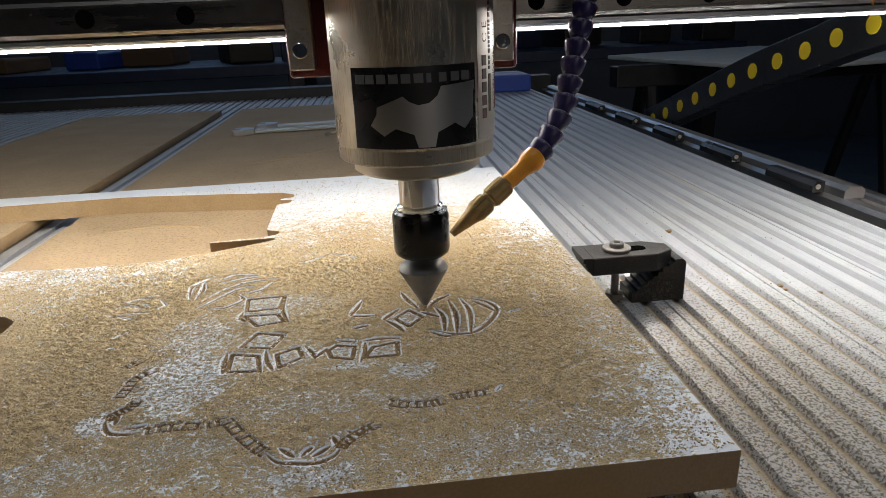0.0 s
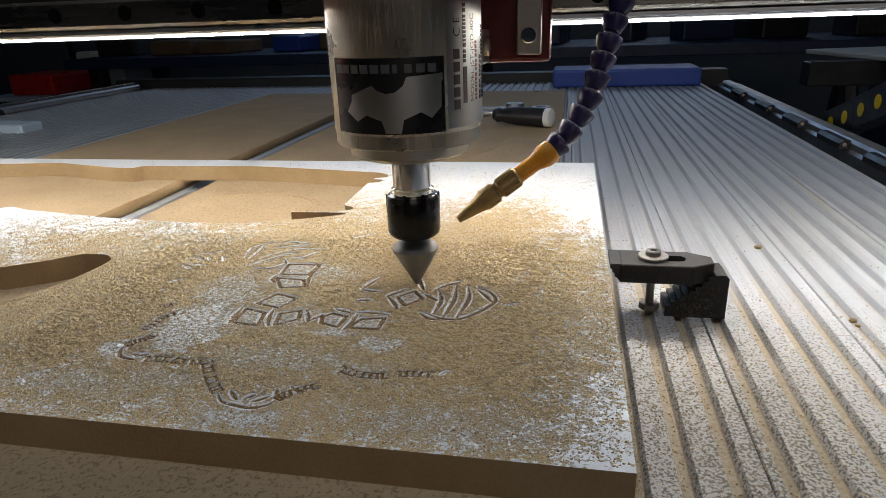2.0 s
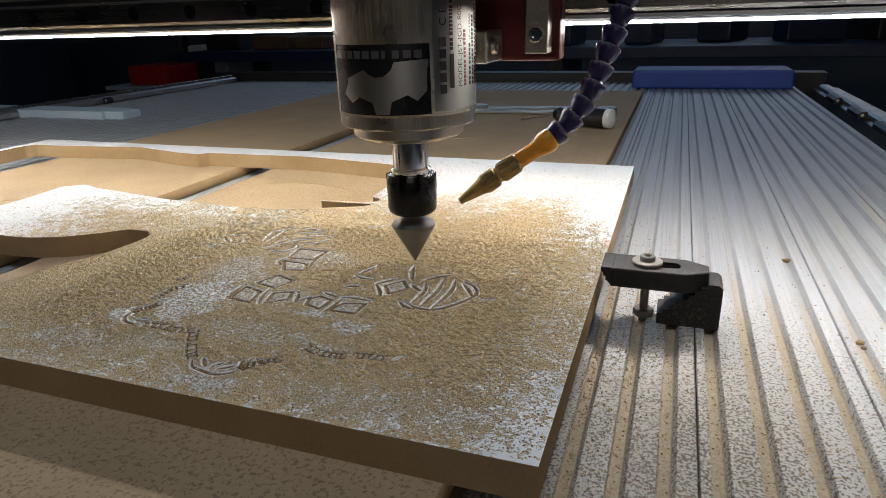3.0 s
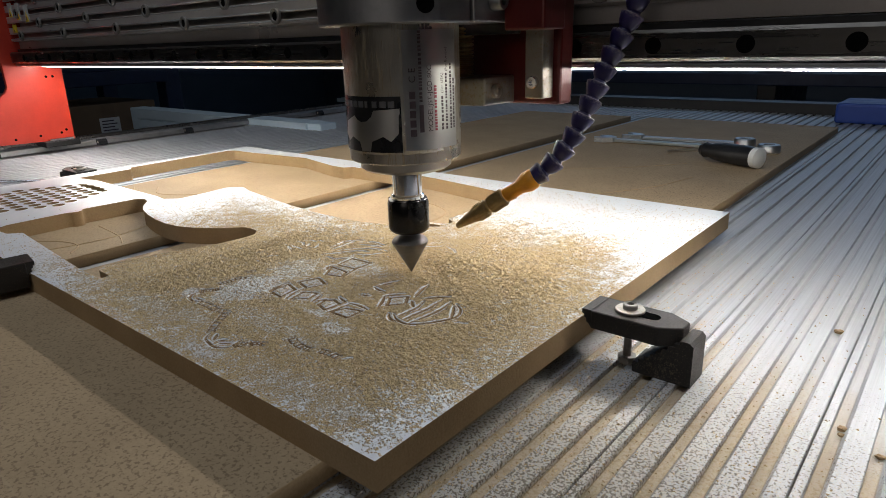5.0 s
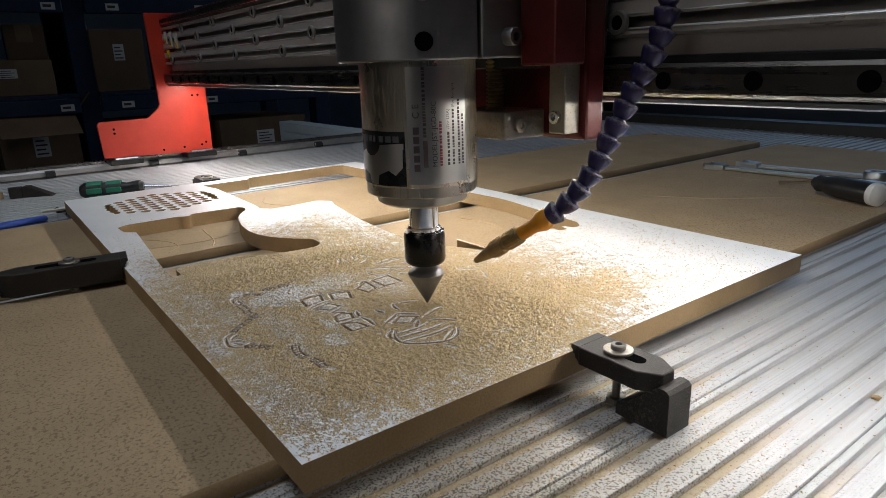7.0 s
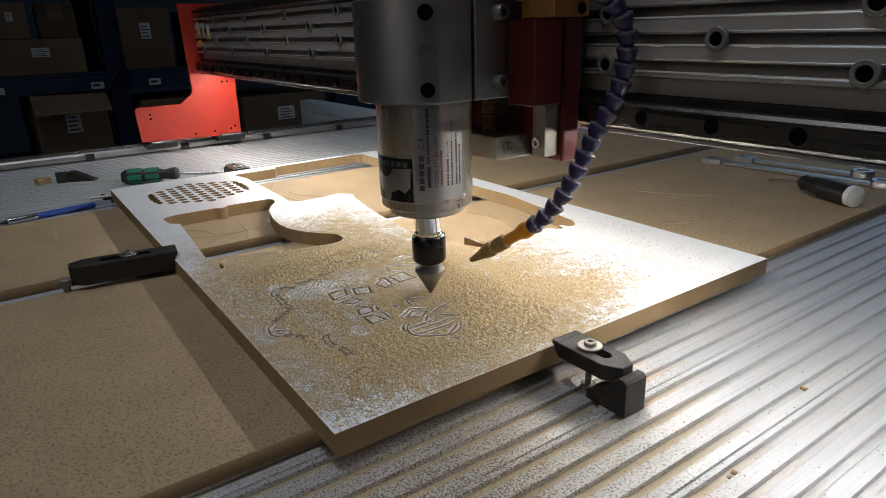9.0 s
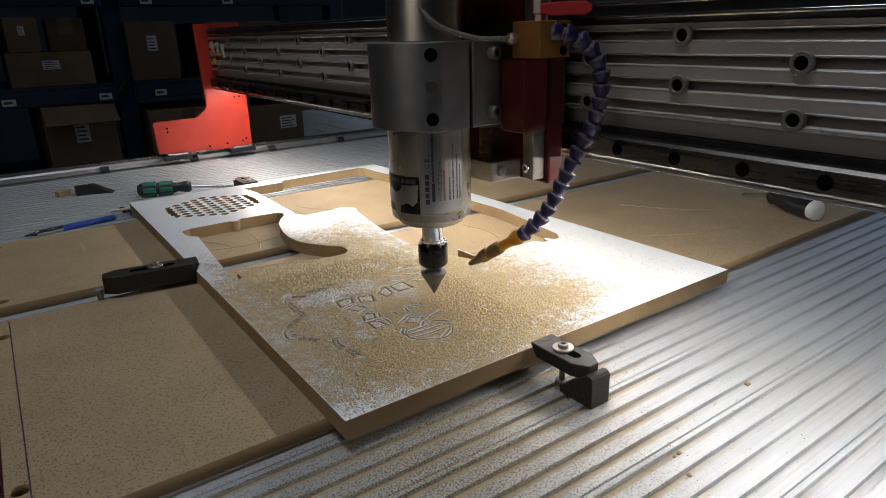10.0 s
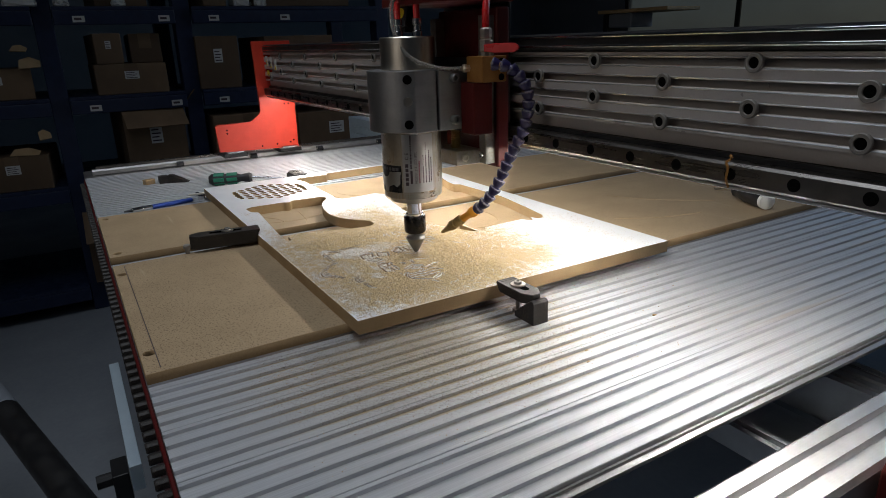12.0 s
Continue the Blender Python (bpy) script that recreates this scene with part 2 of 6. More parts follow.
M = dict(
    bed=bed_aluminium(), board=board_top(), chips=chips(), flakes=flakes(), cardboard=cardboard(),
    mdf_edge=mdf("mdf_cut_edge", (0.38, 0.26, 0.135), (0.28, 0.185, 0.09)),
    spoil=mdf("mdf_spoilboard", (0.40, 0.29, 0.17), (0.33, 0.235, 0.135), 0.75),
    alu=metal_brushed("drawn_aluminium", (0.60, 0.62, 0.64), 0.36, (5.0, 600.0, 600.0)),
    alu_y=metal_brushed("drawn_aluminium_long", (0.52, 0.51, 0.51), 0.44, (600.0, 5.0, 600.0)),
    beam=worn("anodised_gantry", (0.60, 0.565, 0.54), (0.50, 0.47, 0.45), 0.38, 0.45, 12.0, 500.0, 0.06),
    steel=metal_brushed("turned_steel", (0.66, 0.61, 0.53), 0.33, (3.0, 3.0, 260.0), 0.88, 0.05),
    chrome=metal_brushed("bright_steel", (0.72, 0.72, 0.73), 0.12, (200.0, 200.0, 200.0), 0.9),
    clamp_grey=metal_brushed("milled_clamp", (0.33, 0.33, 0.335), 0.48, (300.0, 30.0, 300.0), 0.75),
    dull=worn("dusty_dull_aluminium", (0.26, 0.25, 0.235), (0.20, 0.185, 0.165), 0.55, 0.5, 60.0, 700.0, 0.15),
    rail=metal_brushed("dusty_rail_steel", (0.27, 0.25, 0.23), 0.30, (8.0, 300.0, 300.0), 0.6),
    black=worn("black_steel", (0.018, 0.018, 0.02), (0.03, 0.029, 0.028), 0.42, 0.3),
    black_plastic=worn("black_plastic", (0.012, 0.012, 0.014), (0.022, 0.022, 0.024), 0.38),
    dusty_bar=dusty("dusty_guide_bar", (0.42, 0.39, 0.35), (0.30, 0.22, 0.13), 0.35, 0.9, 0.05, 500.0),
    oxide=dusty("blackened_steel_dusty", (0.030, 0.027, 0.025), (0.14, 0.11, 0.075), 0.5, 0.4, 0.035, 1300.0),
    barrel=dusty("dusty_stainless_barrel", (0.54, 0.50, 0.43), (0.36, 0.28, 0.17), 0.30, 1.0, 0.075, 1.0, (900.0, 900.0, 60.0)),
    hole=matt("hole_shade_black", (0.004, 0.004, 0.004)),
    nut=worn("black_collet_nut", (0.014, 0.014, 0.015), (0.022, 0.021, 0.02), 0.24, 0.6, 60.0, 800.0, 0.05),
    carbide=worn("grey_carbide", (0.17, 0.165, 0.16), (0.24, 0.23, 0.22), 0.42, 0.7, 120.0, 1500.0, 0.1),
    red=worn("red_painted_plate", (0.58, 0.045, 0.022), (0.50, 0.035, 0.018), 0.42),
    dark_red=worn("dark_red_anodised", (0.11, 0.010, 0.009), (0.075, 0.008, 0.007), 0.4, 0.2),
    brass=worn("brass_block", (0.42, 0.20, 0.05), (0.34, 0.155, 0.04), 0.40, 0.5, 40.0, 500.0),
    nozzle=worn("dusty_brass_nozzle", (0.36, 0.25, 0.10), (0.26, 0.18, 0.08), 0.42, 0.6, 200.0, 1200.0),
    purple=hose_plastic(),
    orange=worn("orange_hose_plastic", (0.72, 0.30, 0.012), (0.62, 0.25, 0.015), 0.4, 0.0, 150.0, 900.0),
    label_black=worn("label_black", (0.008, 0.008, 0.009), (0.012, 0.012, 0.013), 0.3),
    label_silver=metal_brushed("label_silver", (0.62, 0.61, 0.59), 0.34, (3.0, 3.0, 200.0), 0.94, 0.03),
    ink=worn("printed_ink", (0.05, 0.035, 0.04), (0.08, 0.05, 0.06), 0.5),
    ink_grey=worn("printed_grey_ink", (0.13, 0.13, 0.135), (0.10, 0.10, 0.105), 0.4),
    ink_red=worn("printed_red_ink", (0.30, 0.05, 0.08), (0.36, 0.07, 0.10), 0.5),
    white=worn("white_plastic", (0.75, 0.75, 0.73), (0.68, 0.68, 0.66), 0.45),
    yellow=worn("yellow_plastic", (0.78, 0.58, 0.02), (0.70, 0.50, 0.02), 0.45),
    green=worn("green_rubber", (0.015, 0.16, 0.095), (0.02, 0.20, 0.12), 0.45),
    blue=worn("blue_plastic", (0.02, 0.06, 0.32), (0.03, 0.08, 0.38), 0.4),
    red_plastic=worn("red_plastic", (0.55, 0.02, 0.02), (0.48, 0.018, 0.018), 0.32),
    frosted=frosted("frosted_pane", (0.12, 0.14, 0.165)),
    tube=clear("clear_tube", (0.85, 0.83, 0.78)),
    concrete=worn("grey_floor_paint", (0.28, 0.30, 0.325), (0.22, 0.24, 0.265), 0.5, 0.0, 3.0, 60.0),
    wall=worn("grey_wall", (0.20, 0.22, 0.25), (0.17, 0.19, 0.215), 0.8, 0.0, 2.0, 60.0),
    rack=worn("blue_rack_steel", (0.010, 0.020, 0.060), (0.008, 0.016, 0.046), 0.5),
    wood=worn("pale_wood", (0.45, 0.31, 0.16), (0.36, 0.24, 0.12), 0.7),
    paper=worn("paper_label", (0.62, 0.62, 0.60), (0.54, 0.54, 0.52), 0.7),
    pale_frame=worn("pale_frame_extrusion", (0.62, 0.74, 0.82), (0.52, 0.63, 0.72), 0.5, 0.2, 8.0, 300.0),
    led=glow("led_strip", (1.0, 0.960, 0.890), LED_POWER),
)


# ---- mesh helpers ----
def part(name, bm, material, parent=None, label="", smooth=False):
    """Links a bmesh as one mesh object under a thing or a part."""
    me = bpy.data.meshes.new(name)
    bmesh.ops.recalc_face_normals(bm, faces=bm.faces[:])
    bm.to_mesh(me)
    bm.free()
    for mat in (material if isinstance(material, (list, tuple)) else [material]):
        me.materials.append(M[mat])
    if smooth:
        me.polygons.foreach_set("use_smooth", [True] * len(me.polygons))
        me.set_sharp_from_angle(angle=radians(35))
    ob = new(name, me)
    if parent:
        ob.parent = parent
    return tagged(ob, label)


def thing(name, label, category, at=(0, 0, 0), group="", kind=""):
    ob = new(name)
    ob.empty_display_size = 0.02
    ob.location = at
    return tagged(ob, label, category, group, kind)


def put_box(bm, lo, hi, bevel=0.0, m=None):
    c = [(a + b) / 2 for a, b in zip(lo, hi)]
    d = [abs(b - a) for a, b in zip(lo, hi)]
    mat = (m or Matrix()) @ Matrix.Translation(c) @ Matrix.Diagonal((*d, 1))
    made = bmesh.ops.create_cube(bm, size=1.0, matrix=mat)["verts"]
    if bevel:
        edges = list({e for v in made for e in v.link_edges})
        bmesh.ops.bevel(bm, geom=edges, offset=bevel, segments=2, profile=0.5, affect="EDGES", clamp_overlap=True)
    return bm


def box(lo, hi, bevel=0.0, m=None):
    return put_box(bmesh.new(), lo, hi, bevel, m)


def put_lathe(bm, profile, seg=32, m=None):
    """Turns (radius, height) pairs round z."""
    m = m or Matrix()
    rings = []
    for r, z in profile:
        if r < 1e-6:
            rings.append([bm.verts.new(m @ Vector((0, 0, z)))])
        else:
            rings.append([bm.verts.new(m @ Vector((r * math.cos(a), r * math.sin(a), z))) for a in (2 * math.pi * i / seg for i in range(seg))])
    for a, b in zip(rings, rings[1:]):
        for i in range(seg):
            j = (i + 1) % seg
            if len(a) == 1 and len(b) == 1:
                continue
            if len(a) == 1:
                bm.faces.new((a[0], b[j], b[i]))
            elif len(b) == 1:
                bm.faces.new((a[i], a[j], b[0]))
            else:
                bm.faces.new((a[i], a[j], b[j], b[i]))
    for ring in (rings[0], rings[-1]):
        if len(ring) > 1:
            bm.faces.new(ring)
    return bm


def lathe(profile, seg=32, m=None):
    return put_lathe(bmesh.new(), profile, seg, m)


def rod(a, b, r, seg=16, r2=None):
    a, b = Vector(a), Vector(b)
    m = Matrix.Translation(a) @ (b - a).to_track_quat("Z", "Y").to_matrix().to_4x4()
    return lathe([(r, 0), (r if r2 is None else r2, (b - a).length)], seg, m)


def prism(points, lo, hi, axis="z", bevel=0.0):
    """A closed outline, pulled from lo to hi along an axis."""
    def place(u, v, w):
        return {"z": (u, v, w), "x": (w, u, v), "y": (u, w, v)}[axis]
    bm = bmesh.new()
    a = [bm.verts.new(place(u, v, lo)) for u, v in points]
    b = [bm.verts.new(place(u, v, hi)) for u, v in points]
    n = len(points)
    bm.faces.new(a), bm.faces.new(b)
    for i in range(n):
        bm.faces.new((a[i], a[(i + 1) % n], b[(i + 1) % n], b[i]))
    if bevel:
        bmesh.ops.recalc_face_normals(bm, faces=bm.faces[:])
        bmesh.ops.bevel(bm, geom=bm.edges[:], offset=bevel, segments=2, profile=0.5, affect="EDGES", clamp_overlap=True)
    return bm


def smooth_line(points, n=8):
    """A Catmull-Rom line through points."""
    p = [Vector(q) for q in points]
    p = [2 * p[0] - p[1], *p, 2 * p[-1] - p[-2]]
    out = []
    for i in range(1, len(p) - 2):
        for k in range(n):
            t = k / n
            out.append(0.5 * (2 * p[i] + (p[i + 1] - p[i - 1]) * t + (2 * p[i - 1] - 5 * p[i] + 4 * p[i + 1] - p[i + 2]) * t * t
                              + (3 * p[i] - p[i - 1] - 3 * p[i + 1] + p[i + 2]) * t ** 3))
    return out + [p[-2]]


def sweep(points, r, seg=12):
    """A round tube along points."""
    bm, rings, up = bmesh.new(), [], Vector((0.1, 0.2, 0.97))
    pts = [Vector(p) for p in points]
    for i, p in enumerate(pts):
        d = (pts[min(i + 1, len(pts) - 1)] - pts[max(i - 1, 0)]).normalized()
        u = d.cross(up).normalized()
        v = d.cross(u)
        rings.append([bm.verts.new(p + r * (math.cos(a) * u + math.sin(a) * v)) for a in (2 * math.pi * k / seg for k in range(seg))])
    for a, b in zip(rings, rings[1:]):
        for k in range(seg):
            bm.faces.new((a[k], a[(k + 1) % seg], b[(k + 1) % seg], b[k]))
    bm.faces.new(rings[0]), bm.faces.new(rings[-1])
    return bm


def sheet_with_holes(name, outer, holes, z0, z1, bevel=0.0):
    """A flat sheet from z0 to z1 with openings through it, as a mesh."""
    cu = bpy.data.curves.new(name, "CURVE")
    cu.dimensions, cu.fill_mode = "2D", "BOTH"
    cu.extrude = (z1 - z0) / 2 - bevel
    cu.bevel_depth, cu.bevel_resolution, cu.offset = bevel, 0, -bevel
    for ring in (outer, *holes):
        sp = cu.splines.new("POLY")
        sp.points.add(len(ring) - 1)
        for q, (x, y) in zip(sp.points, ring):
            q.co = (x, y, 0, 1)
        sp.use_cyclic_u = True
    tmp = new(name, cu)
    me = bpy.data.meshes.new_from_object(tmp.evaluated_get(bpy.context.evaluated_depsgraph_get()))
    bpy.data.objects.remove(tmp)
    bpy.data.curves.remove(cu)
    me.materials.clear()
    me.transform(Matrix.Translation((0, 0, (z0 + z1) / 2)))
    return me


def circle(x, y, r, n=12, ry=None):
    return [(x + r * math.cos(2 * math.pi * i / n), y + (ry or r) * math.sin(2 * math.pi * i / n)) for i in range(n)]


def socket_screw(parent, at, facing, r=0.004, h=0.004, mat="steel", name="screw"):
    """A cap screw with its hexagon socket, facing along a direction."""
    m = Matrix.Translation(at) @ Vector(facing).to_track_quat("Z", "Y").to_matrix().to_4x4()
    bm = lathe([(r, 0), (r, h * 0.85), (r * 0.88, h), (r * 0.5, h), (r * 0.5, h * 0.35), (0, h * 0.35)], 18, m)
    return part(name, bm, mat, parent, smooth=True)


# ---- the room ----
def room():
    floor = part("floor", box((-5.5, -4.0, -0.85), (4.5, 5.0, -0.80)), "concrete")
    tagged(floor, "smooth dark grey painted concrete workshop floor", "floor", kind="structure")
    for lo, hi in (((-5.5, -0.80), (4.5, 0.25)), ((-5.5, 0.25), (-4.0, 1.0)), ((-1.6, 0.25), (4.5, 1.0))):
        tagged(part("wall_north", box((lo[0], 4.5, lo[1]), (hi[0], 4.6, hi[1])), "wall"), "dim grey painted workshop wall below the opening", "wall", kind="structure")
    # sky-lit translucent panes added to give the brightness of a plain lit wall
    pane = part("window_1", box((-4.0, 4.53, 0.25), (-1.6, 4.54, 1.0)), "frosted")
    tagged(pane, "frosted blue-grey panes added to stand for a lit wall", "window", kind="structure")
    for x in (-3.98, -2.8, -1.62):
        part("window_frame", box((x - 0.02, 4.51, 0.252), (x + 0.02, 4.5295, 0.998), 0.003), "black", pane)
    over = part("wall_north_upper", box((-5.5, 4.5, 2.1), (4.5, 4.6, 2.6)), "wall")
    tagged(over, "dim grey painted workshop wall above the opening", "wall", kind="structure")
    for x0, x1 in ((-5.5, -2.2), (1.4, 4.5)):
        tagged(part("wall_north_side", box((x0, 4.5, 1.0), (x1, 4.6, 2.1)), "wall"), "dim grey painted workshop wall beside the opening", "wall", kind="structure")
    tagged(part("wall_west", box((-5.5, -4.0, -0.80), (-5.4, 4.5, 2.6)), "wall"), "dark grey workshop wall behind the racks", "wall", kind="structure")
    for lo, hi in (((-5.5, -0.80), (4.5, 0.65)), ((-5.5, 1.95), (4.5, 2.6)), ((-5.5, 0.65), (0.05, 1.95)), ((2.55, 0.65), (4.5, 1.95))):
        tagged(part("wall_south", box((lo[0], -4.1, lo[1]), (hi[0], -4.0, hi[1])), "wall"), "dim grey painted workshop wall round an opening added for the fill lamp", "wall", kind="structure")
    tagged(part("wall_east", box((4.4, -4.0, -0.80), (4.5, 4.5, 2.6)), "wall"), "dim grey painted workshop wall", "wall", kind="structure")
    bm = bmesh.new()
    for lo, hi in (((-5.5, -4.1), (4.5, -1.0)), ((-5.5, 0.2), (4.5, 4.6)), ((-5.5, -1.0), (-1.0, 0.2)), ((0.6, -1.0), (4.5, 0.2))):
        put_box(bm, (*lo, 2.6), (*hi, 2.7))
    tagged(part("ceiling", bm, "wall"), "dim grey workshop ceiling round a skylight", "ceiling", kind="structure")


room()

# ---- the machine's bed ----
# planks 78.5 mm wide, each with four slots: one steep wall, one sloped
SEAM, PLANK, PITCH, SLOT, FIRST, DEPTH = 0.0565, 0.0785, 0.0191, 0.0052, 0.0050, 0.0037
BED_X0, BED_X1, BED_Y0, BED_Y1 = -1.278, 0.292, -0.209, 1.60


def bed():
    body = thing("machine_bed", "slotted aluminium extrusion machine bed dusted with sawdust", "machine bed", (0, 0, -0.06))
    x = SEAM + PLANK * round((BED_X0 - SEAM) / PLANK)
    while x < BED_X1 - 0.01:
        # one plank: lands with four slots between them
        outline = [(x + 0.0003, -0.012), (x + 0.0003, -0.0008), (x + 0.0008, 0.0)]
        for k in range(4):
            a = x + FIRST + k * PITCH
            b = a + SLOT
            outline += [(a - 0.0003, 0.0), (a, -0.0004), (a + 0.0002, -DEPTH), (b, -DEPTH), (b + 0.0005, -DEPTH + 0.0004), (b + 0.0020, -0.0006), (b + 0.0025, 0.0)]
        outline += [(x + PLANK - 0.0008, 0.0), (x + PLANK - 0.0003, -0.0008), (x + PLANK - 0.0003, -0.012)]
        outline = [(u, v + 0.06) for u, v in outline]
        part("bed_extrusion", prism(outline, BED_Y0, BED_Y1, "y"), "bed", body)
        x += PLANK
    part("side_beam", box((BED_X0 - 0.13, BED_Y0 - 0.0, -0.045), (BED_X0 - 0.0015, BED_Y1, 0.058), 0.002), "alu_y", body)
    end = part("end_plate", box((BED_X0, BED_Y0 - 0.004, -0.05), (BED_X1, BED_Y0 - 0.0005, 0.056), 0.001), "dark_red", body, "dark red end plate with a row of bolts")
    x = BED_X0 + 0.01
    head = None
    while x < BED_X1:
        m = Matrix.Translation((x, BED_Y0 - 0.004, 0.045)) @ Vector((0, -1, 0)).to_track_quat("Z", "Y").to_matrix().to_4x4()
        if head is None:
            head = part("bolt_head", lathe([(0.0050, 0), (0.0050, 0.009), (0.0042, 0.0105), (0.0, 0.0105)], 10, m), "oxide", end)
            first_x = x
        else:
            ob = new("bolt_head", head.data)
            ob.parent, ob.location = end, (x - first_x, 0, 0)
        x += PITCH
    part("lower_beam", box((BED_X0, BED_Y0 + 0.05, -0.055), (BED_X1, BED_Y0 + 0.13, 0.025), 0.002), "alu", body)
    part("far_beam", box((BED_X0 - 0.13, BED_Y1 + 0.001, -0.02), (BED_X1 + 0.08, BED_Y1 + 0.06, 0.085), 0.002), "black", body, "black far end beam")
    # edge trim along the right side
    part("edge_trim", prism([(0.2925, 0.043), (0.2925, 0.056), (0.2945, 0.056), (0.2945, 0.053), (0.2985, 0.051), (0.2985, 0.048), (0.2945, 0.047), (0.2945, 0.043)], BED_Y0, BED_Y1, "y"), "alu_y", body)
    return body


bed()


def side_rail(name, x, sign, label):
    rail = thing(name, label, "rail", (x, 0, 0))
    w = 0.030
    part("rail_profile", prism([(-w / 2, 0.0), (-w / 2, 0.010), (-w / 2 + 0.004, 0.014), (w / 2 - 0.004, 0.014), (w / 2, 0.010), (w / 2, 0.0)], BED_Y0 + 0.02, BED_Y1 - 0.02, "y"), "alu_y", rail)
    track = part("track", box((-0.0075, BED_Y0 + 0.03, 0.0142), (0.0075, BED_Y1 - 0.03, 0.021), 0.001), "rail", rail)
    for k in range(6):
        y = 0.02 + k * 0.205
        wide = 0.018
        stop = part("rail_block", prism([(-sign * 0.030, 0.0), (-sign * 0.030, 0.008), (-sign * 0.024, 0.0125), (-sign * 0.0155, 0.0125), (-sign * 0.0155, 0.0)], y, y + wide, "y"), "black_plastic", rail, "black stop block with a screw")
        socket_screw(stop, (-sign * 0.0245, y - 0.0001, 0.007), (0, -1, 0), 0.0025, 0.001, "steel")
    return rail


side_rail("side_rail", -1.325, -1, "pale aluminium guide rail along the bed's far side")


def right_frame():
    """The outer rail beam beside the bed, its cross members and legs."""
    fr = thing("machine_table", "aluminium outer rail beam with cross members below the bed", "machine frame", (0.33, 0.2, -0.2))
    o = Vector((0.33, 0.2, -0.2))
    def b(lo, hi, bev=0.001):
        return box(Vector(lo) - o, Vector(hi) - o, bev)
    outline = [(0.343, -0.19), (0.343, -0.014), (0.347, -0.010), (0.358, -0.010), (0.360, -0.015), (0.364, -0.015), (0.366, -0.010), (0.377, -0.010), (0.379, -0.015), (0.383, -0.015), (0.385, -0.010), (0.396, -0.010), (0.400, -0.014), (0.400, -0.19)]
    outline = [(u - o.x, v - o.z) for u, v in outline]
    part("outer_beam", prism(outline, BED_Y0 - o.y, BED_Y1 - o.y, "y"), "alu_y", fr)
    for y in (0.435, 0.80, 1.15):
        x0, x1 = -0.05, 0.3425
        outline = [(y, -0.105), (y, -0.052)]
        for k in range(3):
            outline += [(y + k * 0.017 + 0.010, -0.052), (y + k * 0.017 + 0.0105, -0.060), (y + k * 0.017 + 0.0165, -0.060), (y + k * 0.017 + 0.017, -0.052)]
        outline += [(y + 0.061, -0.052), (y + 0.061, -0.105)]
        part("cross_member", prism([(u - o.y, v - o.z) for u, v in outline], x0 - o.x, x1 - o.x, "x"), "alu", fr)
    narrow = [(0.260, -0.070), (0.260, -0.045), (0.2665, -0.045), (0.267, -0.052), (0.2735, -0.052), (0.274, -0.045), (0.281, -0.045), (0.281, -0.070)]
    part("tie_bar", prism([(u - o.y, v - o.z) for u, v in narrow], -0.05 - o.x, 0.3425 - o.x, "x"), "alu", fr)
    part("lower_bar", b((-0.05, 0.385, -0.16), (0.3425, 0.45, -0.12), 0.003), "alu", fr)
    for y in (-0.16, 1.4):
        part("leg", b((0.350, y, -0.80), (0.396, y + 0.05, -0.1905)), "alu", fr)
        part("leg", b((-1.35, y, -0.80), (-1.30, y + 0.05, -0.1055)), "alu", fr)
    return fr


right_frame()


def right_rail():
    rail = thing("edge_rail", "aluminium edge rail with black stop blocks beside the bed", "rail", (0.357, 0, -0.0098))
    part("rail_profile", prism([(-0.010, 0.0), (-0.010, 0.008), (-0.006, 0.012), (0.008, 0.012), (0.012, 0.008), (0.012, 0.0)], 0.40, 1.55, "y"), "alu_y", rail)
    for y in (0.43, 0.59, 0.75, 0.92, 1.10, 1.3):
        stop = part("rail_block", prism([(-0.024, 0.0), (-0.024, 0.007), (-0.019, 0.0115), (-0.0105, 0.0115), (-0.0105, 0.0)], y, y + 0.085, "y"), "black_plastic", rail, "black stop block with a screw")
        socket_screw(stop, (-0.018, y - 0.0001, 0.006), (0, -1, 0), 0.0028, 0.001, "steel")


right_rail()

# ---- spoilboards ----
SPOIL = 0.0115


def spoilboard(x0, x1, y0, y1, holes, label):
    rings = [circle(x, y, 0.0062, 14) for x, y in holes]
    me = sheet_with_holes("spoilboard", [(x0, y0), (x1, y0), (x1, y1), (x0, y1)], rings, 0.0, SPOIL, 0.0005)
    me.materials.append(M["spoil"])
    me.materials.append(M["mdf_edge"])
    for p in me.polygons:
        p.material_index = 0 if p.normal.z > 0.9 else 1
    ob = new("spoilboard", me)
    # black discs added in the bores, so their lit bottoms look shaded
    for x, y in holes:
        part("screw_head", lathe([(0.0060, 0.0004), (0.0060, 0.0030), (0.0026, 0.0034), (0.0, 0.0022)], 14, Matrix.Translation((x, y, 0))), "hole", ob, "black disc shading the bottom of a bored hole")
    return tagged(ob, label, "board", "spoilboards")


near_spoil = spoilboard(-0.417, -0.036, -0.209, 1.30, [(-0.085, -0.200), (-0.370, -0.200), (-0.1, 1.285), (-0.36, 1.285)], "brown MDF spoilboard strip speckled with sawdust on the bed")
far_spoil = spoilboard(-0.752, -0.463, -0.209, 1.30, [(-0.482, -0.197), (-0.729, -0.197), (-0.5, 1.285), (-0.72, 1.285)], "brown MDF spoilboard strip scuffed by earlier cuts")
score = part("pencil_line", box((-0.41, -0.1945, SPOIL - 0.0003), (-0.045, -0.1935, SPOIL + 0.0002)), "ink", near_spoil)


